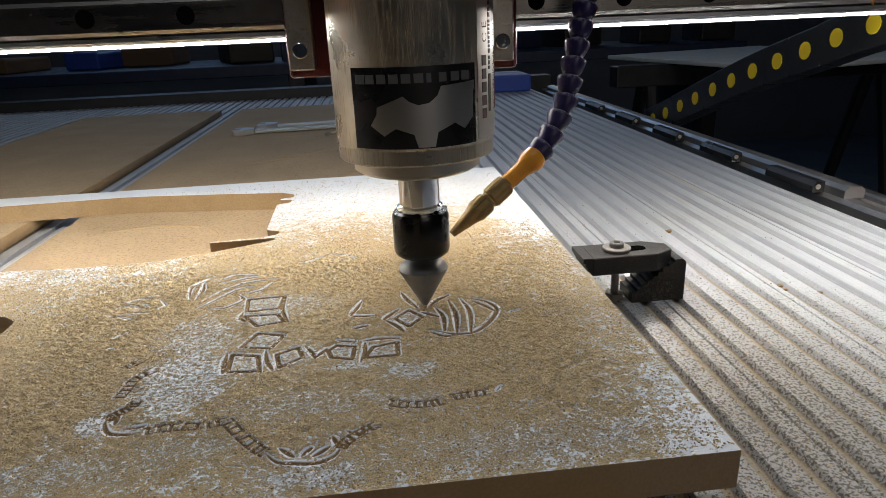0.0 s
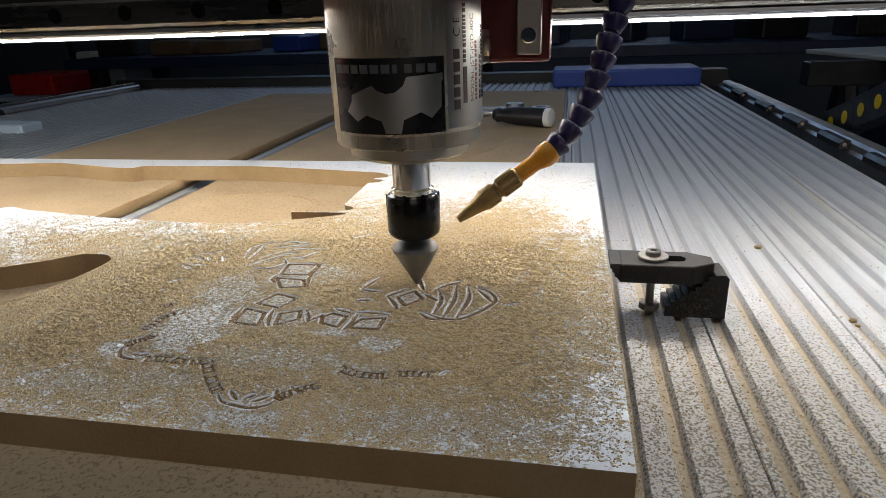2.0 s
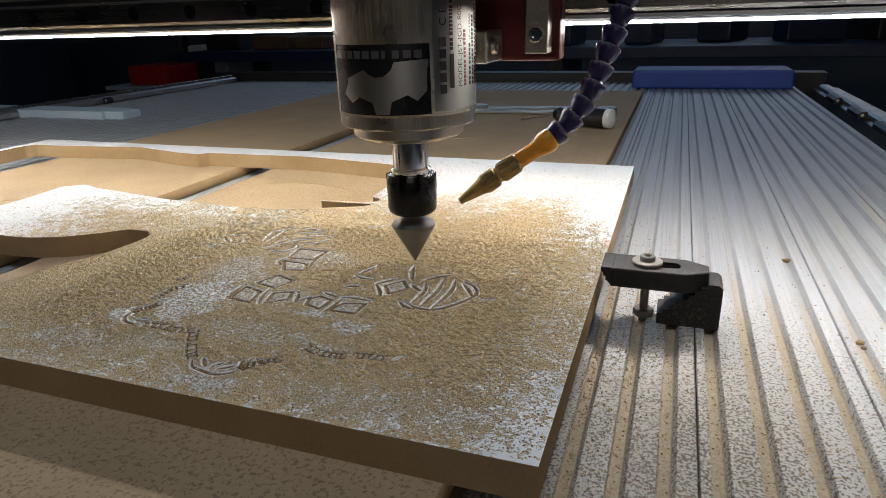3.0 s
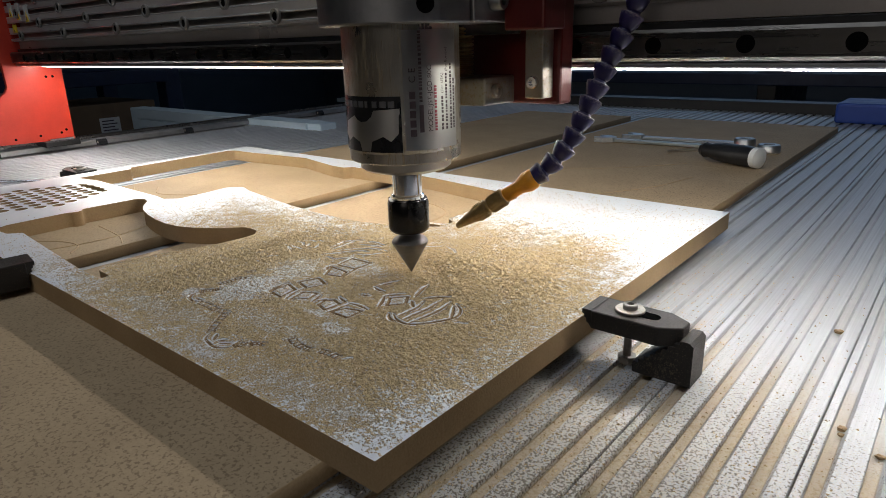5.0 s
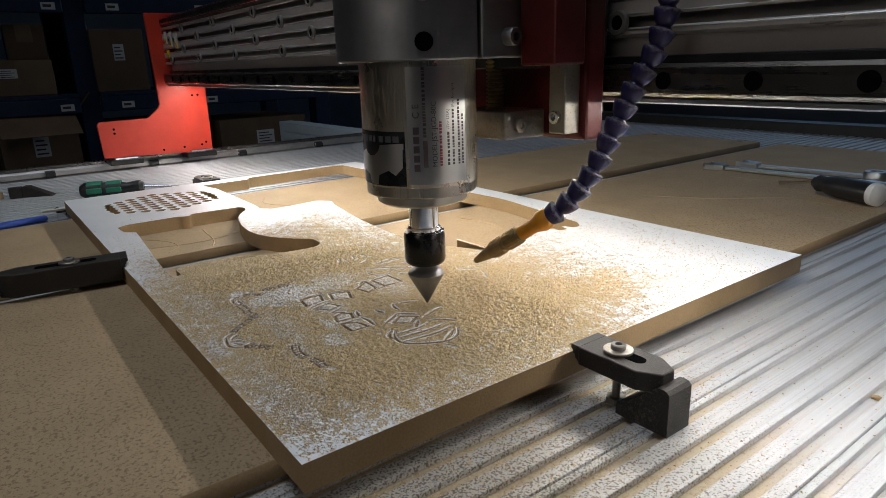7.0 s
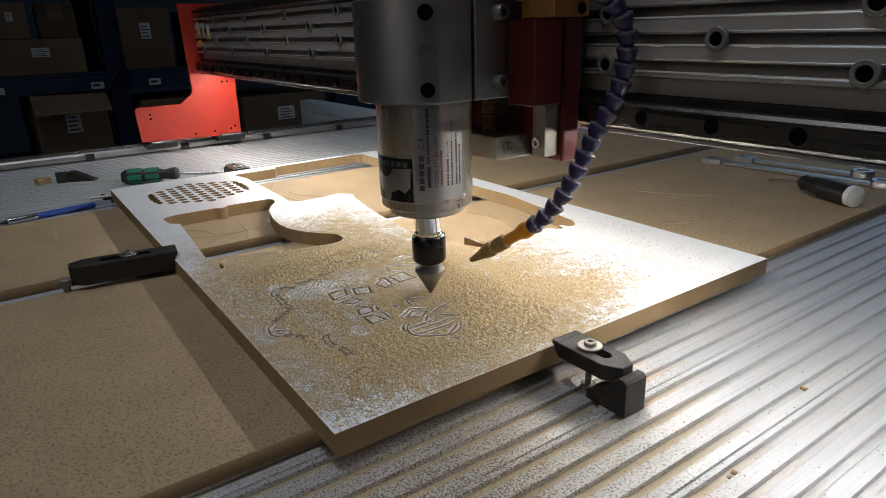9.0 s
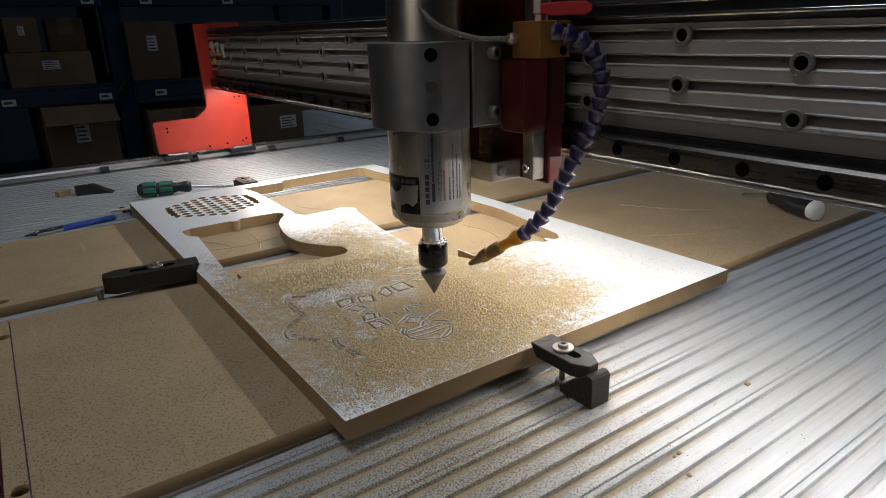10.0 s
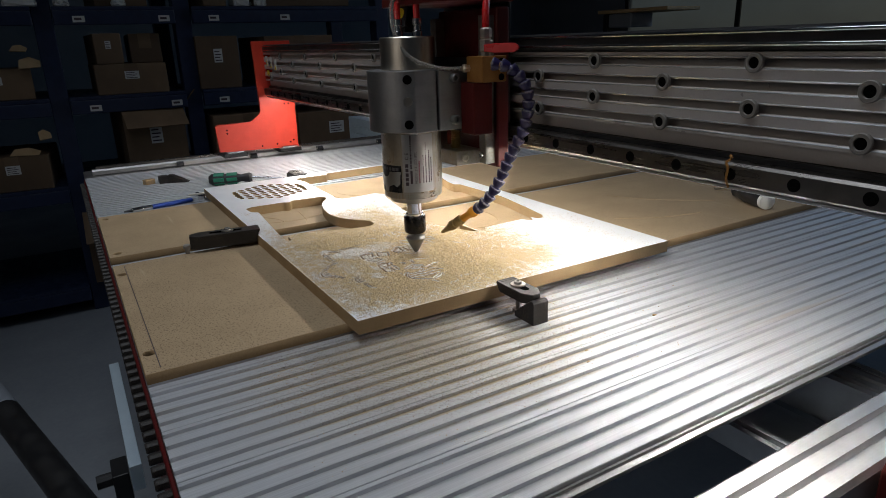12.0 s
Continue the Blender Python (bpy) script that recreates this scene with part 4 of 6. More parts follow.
# ---- clamps ----
def step_clamp(at, turn, label, length=0.062, height=0.034, wide=0.030, block=True, stud=0.022, slot=(0.014, 0.043), thick=0.012):
    """A slotted strap on a stud; its heel sits on a stepped block. The tip points along -x."""
    c = thing("step_clamp", label, "clamp", at, "step clamps")
    c.rotation_euler = (0, 0, radians(turn))
    h, L, w, cut_off = height, length, wide / 2, 0.013
    # a bar with its heel's corners cut off and a toothed tip
    plan = [(0.006, -w), (L - cut_off, -w), (L, -w * 0.42), (L, w * 0.42), (L - cut_off, w), (0.006, w)]
    strap = part("strap", prism(plan, h - thick, h, "z", 0.0009), "oxide", c)
    part("tip", prism([(0.0, h), (0.0, h - 0.003), (0.0015, h - 0.0035), (0.0015, h - 0.0055), (0.003, h - 0.006), (0.003, h - 0.0085), (0.0045, h - 0.009), (0.0062, h - 0.0115), (0.0062, h)], -w + 0.0006, w - 0.0006, "y"), "oxide", strap, "toothed tip")
    ends = [(slot[k] + (0.0042 * math.cos(a) if k else -0.0042 * math.cos(a)), 0.0042 * math.sin(a) * (1 if k else -1)) for k in (0, 1) for a in (radians(d) for d in range(-90, 91, 30))]
    # black inlay on the strap; the slot's shade is its colour
    part("slot", prism(ends, h - 0.0005, h + 0.0003), "hole", strap)
    part("washer", lathe([(0.0036, h + 0.0004), (0.0088, h + 0.0004), (0.0090, h + 0.0008), (0.0090, h + 0.0018), (0.0086, h + 0.0022), (0.0036, h + 0.0022)], 28, Matrix.Translation((stud, 0, 0))), "dusty_bar", c, "dusty steel washer", True)
    part("bolt", lathe([(0.0025, -0.006), (0.0025, h + 0.0020), (0.0046, h + 0.0020), (0.0046, h + 0.0046), (0.0041, h + 0.0052), (0.0022, h + 0.0052), (0.0022, h + 0.003), (0, h + 0.003)], 20, Matrix.Translation((stud, 0, 0))), "dull", c, "grey hexagon socket bolt", True)
    if block:
        n = 9
        steps = [(0.034, 0.0)]
        for k in range(n):
            x = 0.034 + k * 0.0034
            z = 0.007 + k * (h - 0.006 - 0.007) / (n - 1)
            steps += [(x, z), (x + 0.0034, z + 0.0003)]
        steps += [(L + 0.006, h - 0.006), (L + 0.008, h - 0.008), (L + 0.008, 0.0)]
        part("step_block", prism(steps, -w * 0.8, w * 0.8, "y"), "oxide", c, "black serrated step block")
        part("nut", lathe([(0.0026, 0.0002), (0.0062, 0.0002), (0.0062, 0.0042), (0.0026, 0.0042)], 6, Matrix.Translation((stud, 0, 0))), "dull", c, "hexagon nut in the slot")
    else:
        part("heel_screw", lathe([(0.0036, 0.0), (0.0036, 0.008), (0.0058, 0.009), (0.0058, 0.013), (0.0040, 0.0145), (0.0, 0.0145)], 12, Matrix.Translation((L + 0.005, 0.006, 0))), "dull", c, "dusty heel screw", True)
    return c


step_clamp((0.0005, 0.194, 0.0), 0, "black slotted strap clamp on a stepped block holding the board's edge", 0.061, 0.0340, 0.026, True, 0.026, (0.026, 0.041))
step_clamp((-0.406, 0.006, SPOIL), -98, "long black strap clamp with a slot on the spoilboard", 0.105, 0.026, 0.028, False, 0.048, (0.030, 0.072), 0.021)
step_clamp((-0.818, 0.215, 0.0), 180, "short dusty strap clamp on the bed behind the board", 0.062, 0.030, 0.030)


# ---- the gantry (drawn where it stands at the start; it travels along y) ----
BEAM_L, BEAM_R = -1.283, 0.44
FACE = 0.272


def gantry():
    g = thing("gantry", "grey slotted aluminium gantry beam with glowing light strip", "gantry")
    rows = (0.285, 0.2655, 0.246, 0.2265)
    # the slotted face: lands and T-grooves
    outline = [(FACE + 0.05, 0.294), (FACE, 0.294)]
    for z in rows:
        outline += [(FACE, z + 0.0046), (FACE + 0.0012, z + 0.0036), (FACE + 0.004, z + 0.0036), (FACE + 0.004, z + 0.0075), (FACE + 0.020, z + 0.0075), (FACE + 0.020, z - 0.0075), (FACE + 0.004, z - 0.0075), (FACE + 0.004, z - 0.0036), (FACE + 0.0012, z - 0.0036), (FACE, z - 0.0046)]
    outline += [(FACE, 0.2185), (FACE + 0.012, 0.2165), (FACE + 0.012, 0.204), (FACE + 0.05, 0.204)]
    part("beam", prism(outline, BEAM_L, BEAM_R, "x"), "beam", g)
    # thin aluminium rods added along the grooves to carry their edge highlights
    for z in rows:
        for edge in (z + 0.0050, z - 0.0050):
            part("groove_lip", rod((BEAM_L, FACE + 0.0002, edge), (BEAM_R, FACE + 0.0002, edge), 0.0007, 6), "alu", g, "thin bright rod added for the groove edge's highlight")
    part("beam_foot", box((BEAM_L, FACE + 0.006, 0.1765), (BEAM_R, FACE + 0.06, 0.2035), 0.001), "black", g, "black beam foot")
    rail = part("linear_rail", prism([(FACE + 0.0055, 0.1775), (FACE - 0.008, 0.1775), (FACE - 0.011, 0.180), (FACE - 0.011, 0.196), (FACE - 0.008, 0.1985), (FACE + 0.0055, 0.1985)], BEAM_L + 0.01, BEAM_R, "x"), "rail", g, "dusty steel linear rail with bolt holes")
    face = Matrix.Translation((0, FACE - 0.0112, 0.188)) @ Matrix.Rotation(radians(90), 4, "X")
    hole = None
    for x in [-0.011 + 0.06 * k for k in range(-1, 9)] + [-0.236 - 0.0605 * k for k in range(17)]:
        if hole is None:
            # black discs on the rail's face; the holes' shade is in the colour
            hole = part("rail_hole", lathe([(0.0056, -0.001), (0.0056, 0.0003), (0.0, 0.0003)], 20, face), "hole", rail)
            x_first = x
            hole.location.x = x
        else:
            ob = new("rail_hole", hole.data)
            ob.parent, ob.location = rail, (x, 0, 0)
    # upper rail and cover above the slotted face
    part("upper_rail", prism([(FACE + 0.05, 0.2945), (FACE + 0.002, 0.2945), (FACE - 0.004, 0.298), (FACE - 0.004, 0.312), (FACE + 0.002, 0.315), (FACE + 0.05, 0.315)], BEAM_L + 0.01, BEAM_R, "x"), "black", g, "black upper rail with bright edges")
    for z in (0.3110, 0.3005):
        part("rail_edge", rod((BEAM_L + 0.02, FACE - 0.0045, z), (BEAM_R, FACE - 0.0045, z), 0.0018, 12), "chrome", g, "bright rail edge", True)
    # bolts in the grooves
    proto = None
    for i, z in enumerate(rows):
        for k in range(-7, 3):
            x = 0.040 + 0.194 * k + (0.097 if i % 2 else 0.0)
            if not (BEAM_L + 0.05 < x < BEAM_R):
                continue
            if proto is None:
                m = Matrix.Translation((0, FACE - 0.0002, 0)) @ Matrix.Rotation(radians(90), 4, "X")
                proto = bmesh.new()
                put_lathe(proto, [(0.0085, 0.0), (0.0085, 0.0030), (0.0078, 0.0037), (0.0054, 0.0037), (0.0050, 0.0032), (0.0050, 0.0004), (0.0, 0.0004)], 20, m)
                proto = part("groove_bolt", proto, "dull", g, "dark socket bolt with washer", True)
                proto.location = (x, 0, z)
                # black disc in the socket, coloured as its shaded depth
                bore = part("bolt_bore", lathe([(0.0049, 0.0006), (0.0049, 0.0022), (0.0, 0.0022)], 16, m), "hole", proto, "black disc for the bore's shade")
            else:
                ob = new("groove_bolt", proto.data)
                ob.parent, ob.location = g, (x, 0, z)
                inner = new("bolt_bore", bore.data)
                inner.parent = ob
    # the light strip in its channel
    part("light_channel", prism([(FACE - 0.004, 0.1772), (FACE - 0.006, 0.1760), (FACE - 0.006, 0.1736), (FACE - 0.003, 0.1724), (FACE + 0.029, 0.1722), (FACE + 0.0298, 0.1712), (FACE + 0.0306, 0.1712), (FACE + 0.031, 0.1722), (FACE + 0.042, 0.1722), (FACE + 0.042, 0.1764), (FACE + 0.0055, 0.1764), (FACE + 0.0055, 0.1772)], BEAM_L + 0.01, BEAM_R, "x"), "alu", g, "pale aluminium light channel")
    part("light_strip", prism([(FACE + 0.0310, 0.1712), (FACE + 0.0390, 0.1690), (FACE + 0.0394, 0.1720), (FACE + 0.0314, 0.1720)], BEAM_L + 0.03, BEAM_R, "x"), "led", g, "glowing white light strip")
    # end plates
    plate = [(0.242, 0.325), (0.246, 0.134), (0.240, 0.124), (0.216, 0.106), (0.120, 0.105), (0.114, 0.099), (0.118, 0.028), (0.348, 0.022), (0.352, 0.325)]
    left = part("end_plate", prism(plate, BEAM_L - 0.010, BEAM_L - 0.0005, "x", 0.0008), "red", g, "bright red end plate")
    for y, z in ((0.145, 0.088), (0.145, 0.079), (0.318, 0.150), (0.330, 0.150), (0.325, 0.038), (0.240, 0.034), (0.285, 0.036), (0.335, 0.043)):
        # small black discs drawn as the plate's holes, shade in their colour
        part("hole", lathe([(0.0026, 0), (0.0026, 0.0006), (0, 0.0006)], 10, Matrix.Translation((BEAM_L - 0.0006, y, z)) @ Matrix.Rotation(radians(90), 4, "Y")), "hole", left)
    part("end_plate", box((BEAM_R + 0.0005, FACE, -0.005), (BEAM_R + 0.010, FACE + 0.09, 0.325), 0.001), "dark_red", g)
    part("end_foot", prism([(0.238, -0.26), (0.233, -0.010), (0.240, 0.0), (0.40, 0.0), (0.40, -0.26)], 0.403, 0.413, "x", 0.002), "dark_red", g, "dark red hanging foot plate")
    part("end_arm", box((0.414, FACE + 0.01, -0.02), (BEAM_R, FACE + 0.085, 0.018), 0.003), "black", g)
    for y in (0.125, 0.285):
        part("rail_carriage", box((BEAM_L - 0.060, y, 0.0125), (BEAM_L + 0.018, y + 0.066, 0.0235), 0.0015), "black", g, "black linear carriage with bright cap")
        part("carriage_cap", box((BEAM_L + 0.002, y + 0.010, 0.0238), (BEAM_L + 0.016, y + 0.056, 0.0290), 0.001), "chrome", g)
    # warning labels on the slotted face
    for x, z, tall, tone in ((-1.262, 0.272, 0.026, "paper"), (-1.225, 0.268, 0.030, "paper"), (-1.185, 0.263, 0.030, "paper"), (-1.258, 0.240, 0.014, "yellow")):
        lab = part("warning_label", box((x, FACE - 0.0012, z - tall / 2), (x + 0.020, FACE - 0.0004, z + tall / 2)), tone, g, "white and yellow warning label")
        part("triangle", prism([(x + 0.002, z - tall * 0.45), (x + 0.018, z - tall * 0.45), (x + 0.010, z + tall * 0.1)], FACE - 0.0018, FACE - 0.0012, "y"), "yellow", lab)
        part("mark", prism([(x + 0.008, z - tall * 0.38), (x + 0.012, z - tall * 0.38), (x + 0.011, z - tall * 0.12), (x + 0.009, z - tall * 0.12)], FACE - 0.0022, FACE - 0.0018, "y"), "ink", lab)
    # a twist of copper wire through a rail hole
    part("wire_tie", sweep(smooth_line([(0.229, 0.2605, 0.176), (0.2275, 0.258, 0.184), (0.229, 0.257, 0.194), (0.2265, 0.2575, 0.199), (0.231, 0.258, 0.203), (0.229, 0.2585, 0.206)], 5), 0.0012, 6), "brass", g, "twist of copper wire")
    return g


GANTRY = gantry()

# ---- the cross carriage: red plate, guide bars, lead screw ----
AX, AY = -0.1023, 0.147


def carriage():
    c = thing("cross_carriage", "dark red carriage plate with guide bars and lead screw", "machine carriage")
    part("back_plate", box((AX - 0.071, 0.2365, 0.148), (AX + 0.073, 0.2555, 0.350), 0.0025), "dark_red", c)
    for x in (AX - 0.061, AX + 0.060):
        part("guide_bar", box((x - 0.0075, 0.2215, 0.1535), (x + 0.0075, 0.2362, 0.340), 0.0008), "dusty_bar", c, "dusty grey guide bar")
        socket_screw(c, (x, 0.2213, 0.165), (0, -1, 0), 0.0046, 0.0035, "chrome")
    block = part("bearing_block", box((AX - 0.030, 0.197, 0.149), (AX + 0.034, 0.2362, 0.169), 0.0012), "dusty_bar", c, "dusty screw bearing block")
    socket_screw(block, (AX + 0.0342, 0.210, 0.159), (1, 0, 0), 0.005, 0.003, "steel")
    socket_screw(block, (AX - 0.012, 0.1968, 0.159), (0, -1, 0), 0.004, 0.002, "steel")
    prof = []
    for k in range(13):
        z = 0.169 + k * 0.0028
        prof += [(0.0068, z), (0.0068, z + 0.0012), (0.0056, z + 0.0016), (0.0056, z + 0.0024)]
    part("lead_screw", lathe([(0.0056, 0.1685), *prof], 20, Matrix.Translation((AX + 0.002, 0.216, 0))), "nozzle", c, "brass-toned lead screw", True)
    part("green_strip", box((AX + 0.0565, 0.2180, 0.2035), (AX + 0.0740, 0.2212, 0.2110), 0.0004), "green", c)
    top = part("motor_plate", box((AX - 0.075, 0.150, 0.355), (AX + 0.075, 0.262, 0.366), 0.002), "dark_red", c)
    part("motor", box((AX - 0.030, 0.185, 0.3665), (AX + 0.030, 0.245, 0.45), 0.003), "black", c, "black drive motor")
    part("side_plate", box((AX - 0.088, 0.2565, 0.205), (AX + 0.070, 0.2600, 0.36), 0.001), "black", c)
    return c


CARRIAGE = carriage()


# ---- the spindle with its clamp and coolant hose ----
def curved_patch(parent, name, mat, a0, a1, z0, z1, r, label="", n=14):
    """A thin curved panel on a cylinder; angles in degrees from the front (-y) towards +x."""
    bm = bmesh.new()
    rings = []
    for i in range(n + 1):
        a = radians(a0 + (a1 - a0) * i / n)
        s, c = math.sin(a), -math.cos(a)
        rings.append([bm.verts.new((AX + rr * s, AY + rr * c, z)) for rr, z in ((r, z0), (r, z1), (r - 0.0003, z1), (r - 0.0003, z0))])
    for p, q in zip(rings, rings[1:]):
        for k in range(4):
            bm.faces.new((p[k], p[(k + 1) % 4], q[(k + 1) % 4], q[k]))
    bm.faces.new(rings[0]), bm.faces.new(rings[-1])
    return part(name, bm, mat, parent, label, True)


def print_on(parent, words, angle, z0, size, r):
    """Words printed up the barrel, their tops towards the front."""
    cu = bpy.data.curves.new("printed_words", "FONT")
    cu.body, cu.size, cu.fill_mode = words, size, "FRONT"
    tmp = new("printed_words", cu)
    me = bpy.data.meshes.new_from_object(tmp.evaluated_get(bpy.context.evaluated_depsgraph_get()))
    bpy.data.objects.remove(tmp)
    bpy.data.curves.remove(cu)
    for v in me.vertices:
        a = radians(angle) - v.co.y / r
        v.co = (AX + r * math.sin(a), AY - r * math.cos(a), z0 + v.co.x)
    me.materials.clear()
    me.materials.append(M["ink"])
    ob = new("printed_words", me)
    ob.parent = parent


def spindle():
    s = thing("spindle", "stainless steel router spindle with black collet nut and cone cutter", "router spindle")
    at = Matrix.Translation((AX, AY, 0))
    part("barrel", lathe([(0.0, 0.1150), (0.0385, 0.1150), (0.0395, 0.1160), (0.0395, 0.1225), (0.0398, 0.1227), (0.04, 0.1232), (0.04, 0.279), (0.034, 0.280), (0.0, 0.280)], 64, at), "barrel", s, smooth=True)
    part("lower_flange", lathe([(0.0, 0.1060), (0.026, 0.1060), (0.030, 0.1073), (0.0325, 0.1090), (0.0325, 0.1147), (0.0, 0.1147)], 56, at), "steel", s, "turned steel lower flange", True)
    part("shaft", lathe([(0.0108, 0.086), (0.0108, 0.1059)], 32, at), "chrome", s, "bright spindle shaft", True)
    part("collar", lathe([(0.0118, 0.082), (0.0122, 0.083), (0.0122, 0.0868), (0.011, 0.0878), (0.0, 0.0878)], 32, at), "chrome", s, smooth=True)
    nut = part("collet_nut", lathe([(0.0, 0.0592), (0.0130, 0.0592), (0.0145, 0.0605), (0.0152, 0.0625), (0.0152, 0.081), (0.0143, 0.0835), (0.0120, 0.0838), (0.0, 0.0838)], 40, at), "nut", s, "glossy black collet nut", True)
    for k in range(6):
        a = radians(60 * k + 18)
        m = at @ Matrix.Rotation(a, 4, "Z")
        part("nut_notch", box((0.01435, -0.0016, 0.0735), (0.01530, 0.0016, 0.0838), 0.0002, m), "nut", nut)
    part("cone_cutter", lathe([(0.0, 0.0262), (0.0005, 0.0264), (0.0133, 0.0495), (0.0136, 0.0510), (0.0125, 0.0528), (0.0085, 0.0548), (0.0032, 0.0558), (0.0032, 0.0595)], 40, at), "carbide", s, "grey cone-shaped engraving cutter", True)
    part("top_cap", lathe([(0.0352, 0.2802), (0.0352, 0.318), (0.0338, 0.3195), (0.0, 0.3195)], 48, at), "steel", s, "bright top cap", True)
    # printed labels
    r = 0.0403
    logo = curved_patch(s, "logo_label", "label_black", -47, 41, 0.1240, 0.1600, r, "black logo label")
    for k, w in enumerate((7, 6, 6, 6, 6, 6, 3, 5, 6, 6)):
        a = -43 + k * 8.0
        curved_patch(logo, "letter_bar", "ink_grey", a, a + w, 0.1530, 0.1570, r + 0.0003, n=3)
    # half gear: an outline between two edge lines, cut in narrow strips round the barrel
    low = [(-33, 0.1345), (-24, 0.1300), (-16, 0.1333), (-4.5, 0.1305), (-2, 0.1245), (9, 0.1245), (11, 0.1310), (23, 0.1345), (30.5, 0.1313), (38.2, 0.1366), (38.4, 0.1480), (39.5, 0.1490)]
    high = [(-33, 0.1350), (-28, 0.1402), (-29, 0.1425), (-10.5, 0.1475), (-6.5, 0.1450), (-1, 0.1435), (6, 0.1442), (11.5, 0.1472), (14, 0.1512), (39.5, 0.1524)]
    bm = bmesh.new()
    last = None
    for k in range(146):
        a = -33 + 0.5 * k
        z_lo, z_hi = np.interp(a, *zip(*low)), np.interp(a, *zip(*high))
        s_, c_ = math.sin(radians(a)), -math.cos(radians(a))
        pair = [bm.verts.new((AX + (r + 0.0003) * s_, AY + (r + 0.0003) * c_, z)) for z in (z_lo, z_hi)]
        if last:
            bm.faces.new((last[0], pair[0], pair[1], last[1]))
        last = pair
    part("half_gear", bm, "label_silver", logo, "silver half-gear shape", True)
    plate = curved_patch(s, "rating_label", "label_silver", 44, 104, 0.1250, 0.2000, r, "silver rating label with printed lines")
    for k in range(5):
        curved_patch(plate, "name_bar", "ink", 49.0, 54.5, 0.1340 + 0.0060 * k, 0.1386 + 0.0060 * k, r + 0.0003, n=3)
    curved_patch(plate, "box_bar", "ink", 58, 62, 0.1365, 0.1540, r + 0.0003, n=3)
    rows = [(58.3, 61.2, 0.1560, 0.2000, "ink"), (73.6, 76.0, 0.1370, 0.1670, "ink_red"), (81.5, 83.6, 0.1370, 0.1590, "ink"), (87.0, 89.0, 0.1370, 0.1730, "ink"), (93.5, 95.5, 0.1370, 0.1800, "ink"), (98.5, 100.3, 0.1370, 0.1700, "ink")]
    for a0, a1, z0, z1, ink in rows:
        z, rng = z0, random.Random(int(a0 * 10 + z0 * 1e4))
        while z < z1 - 0.001:
            step = rng.uniform(0.0010, 0.0020)
            curved_patch(plate, "print_bar", ink, a0, a1, z, min(z1, z + step), r + 0.0003, n=2)
            z += step + rng.choice((0.0005, 0.0005, 0.0005, 0.0012))
    print_on(plate, "C E", 55.0, 0.1680, 0.0062, r + 0.0003)
    print_on(plate, "MODEL:JST-JGD-80C", 70.8, 0.1365, 0.0047, r + 0.0003)
    print_on(plate, "(For USA)", 83.8, 0.1605, 0.0031, r + 0.0003)
    print_on(plate, "(For Europe)", 89.2, 0.1740, 0.0029, r + 0.0003)
    # clamp: rounded front half, split, rear half
    z0, z1 = 0.2035, 0.2795
    front = [(AX + 0.054 * math.sin(radians(a)), AY - 0.054 * math.cos(radians(a))) for a in range(-70, 71, 5)]
    front = [(AX - 0.0507, AY + 0.0125), *front, (AX + 0.0507, AY + 0.0125)]
    fc = part("clamp_front", prism(front, z0, z1, "z", 0.0012), "clamp_grey", s, "grey milled clamp, front half")
    rc = part("clamp_back", box((AX - 0.052, AY + 0.0150, z0), (AX + 0.052, AY + 0.0640, z1), 0.0012), "clamp_grey", s, "grey milled clamp, rear half")
    for z in (0.2145, 0.2425, 0.2690):
        m = Matrix.Translation((AX + 0.0470, AY - 0.0267, z)) @ Vector((0.87, -0.49, 0)).to_track_quat("Z", "Y").to_matrix().to_4x4()
        # the outer two are black discs, coloured for the shade inside
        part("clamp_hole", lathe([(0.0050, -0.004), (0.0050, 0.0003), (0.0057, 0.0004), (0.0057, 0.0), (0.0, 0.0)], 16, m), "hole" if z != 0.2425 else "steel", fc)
    for z in (0.2165, 0.268):
        socket_screw(rc, (AX + 0.0522, AY + 0.036, z), (1, 0, 0), 0.0058, 0.0085, "clamp_grey", "clamp_bolt")
    part("mount_plate", box((AX - 0.050, AY + 0.0642, 0.196), (AX + 0.050, AY + 0.0735, 0.292), 0.001), "black", s)
    part("slide_block", box((AX + 0.0535, AY + 0.046, 0.198), (AX + 0.085, AY + 0.0738, 0.2625), 0.0015), "dark_red", s, "dark red slide block")
    brass = part("coolant_block", box((AX + 0.0685, AY + 0.046, 0.2632), (AX + 0.1035, AY + 0.082, 0.2940), 0.001), "brass", s, "copper-toned coolant manifold block")
    for y, z in ((AY + 0.074, 0.287), (AY + 0.074, 0.269)):
        m = Matrix.Translation((AX + 0.1036, y, z)) @ Matrix.Rotation(radians(90), 4, "Y")
        # each port is a black disc that carries its own shade
        part("port", lathe([(0.0042, -0.002), (0.0042, 0.0003), (0.0, 0.0003)], 14, m), "hole", brass)
    fit = Matrix.Translation((AX + 0.074, AY + 0.0458, 0.280)) @ Matrix.Rotation(radians(90), 4, "X")
    part("elbow_fitting", lathe([(0.0045, 0), (0.0045, 0.004), (0.0055, 0.0045), (0.0055, 0.0075), (0.003, 0.009), (0.003, 0.013)], 6, fit), "steel", brass, "hexagonal tube fitting")
    part("clear_tube", sweep(smooth_line([(AX + 0.074, AY + 0.0325, 0.280), (AX + 0.060, AY + 0.010, 0.2815), (AX + 0.036, AY - 0.014, 0.294), (AX + 0.018, AY - 0.024, 0.318), (AX + 0.004, AY - 0.022, 0.350), (AX + 0.002, AY - 0.010, 0.39)], 6), 0.0026, 10), "tube", s, "clear bent plastic tube", True)
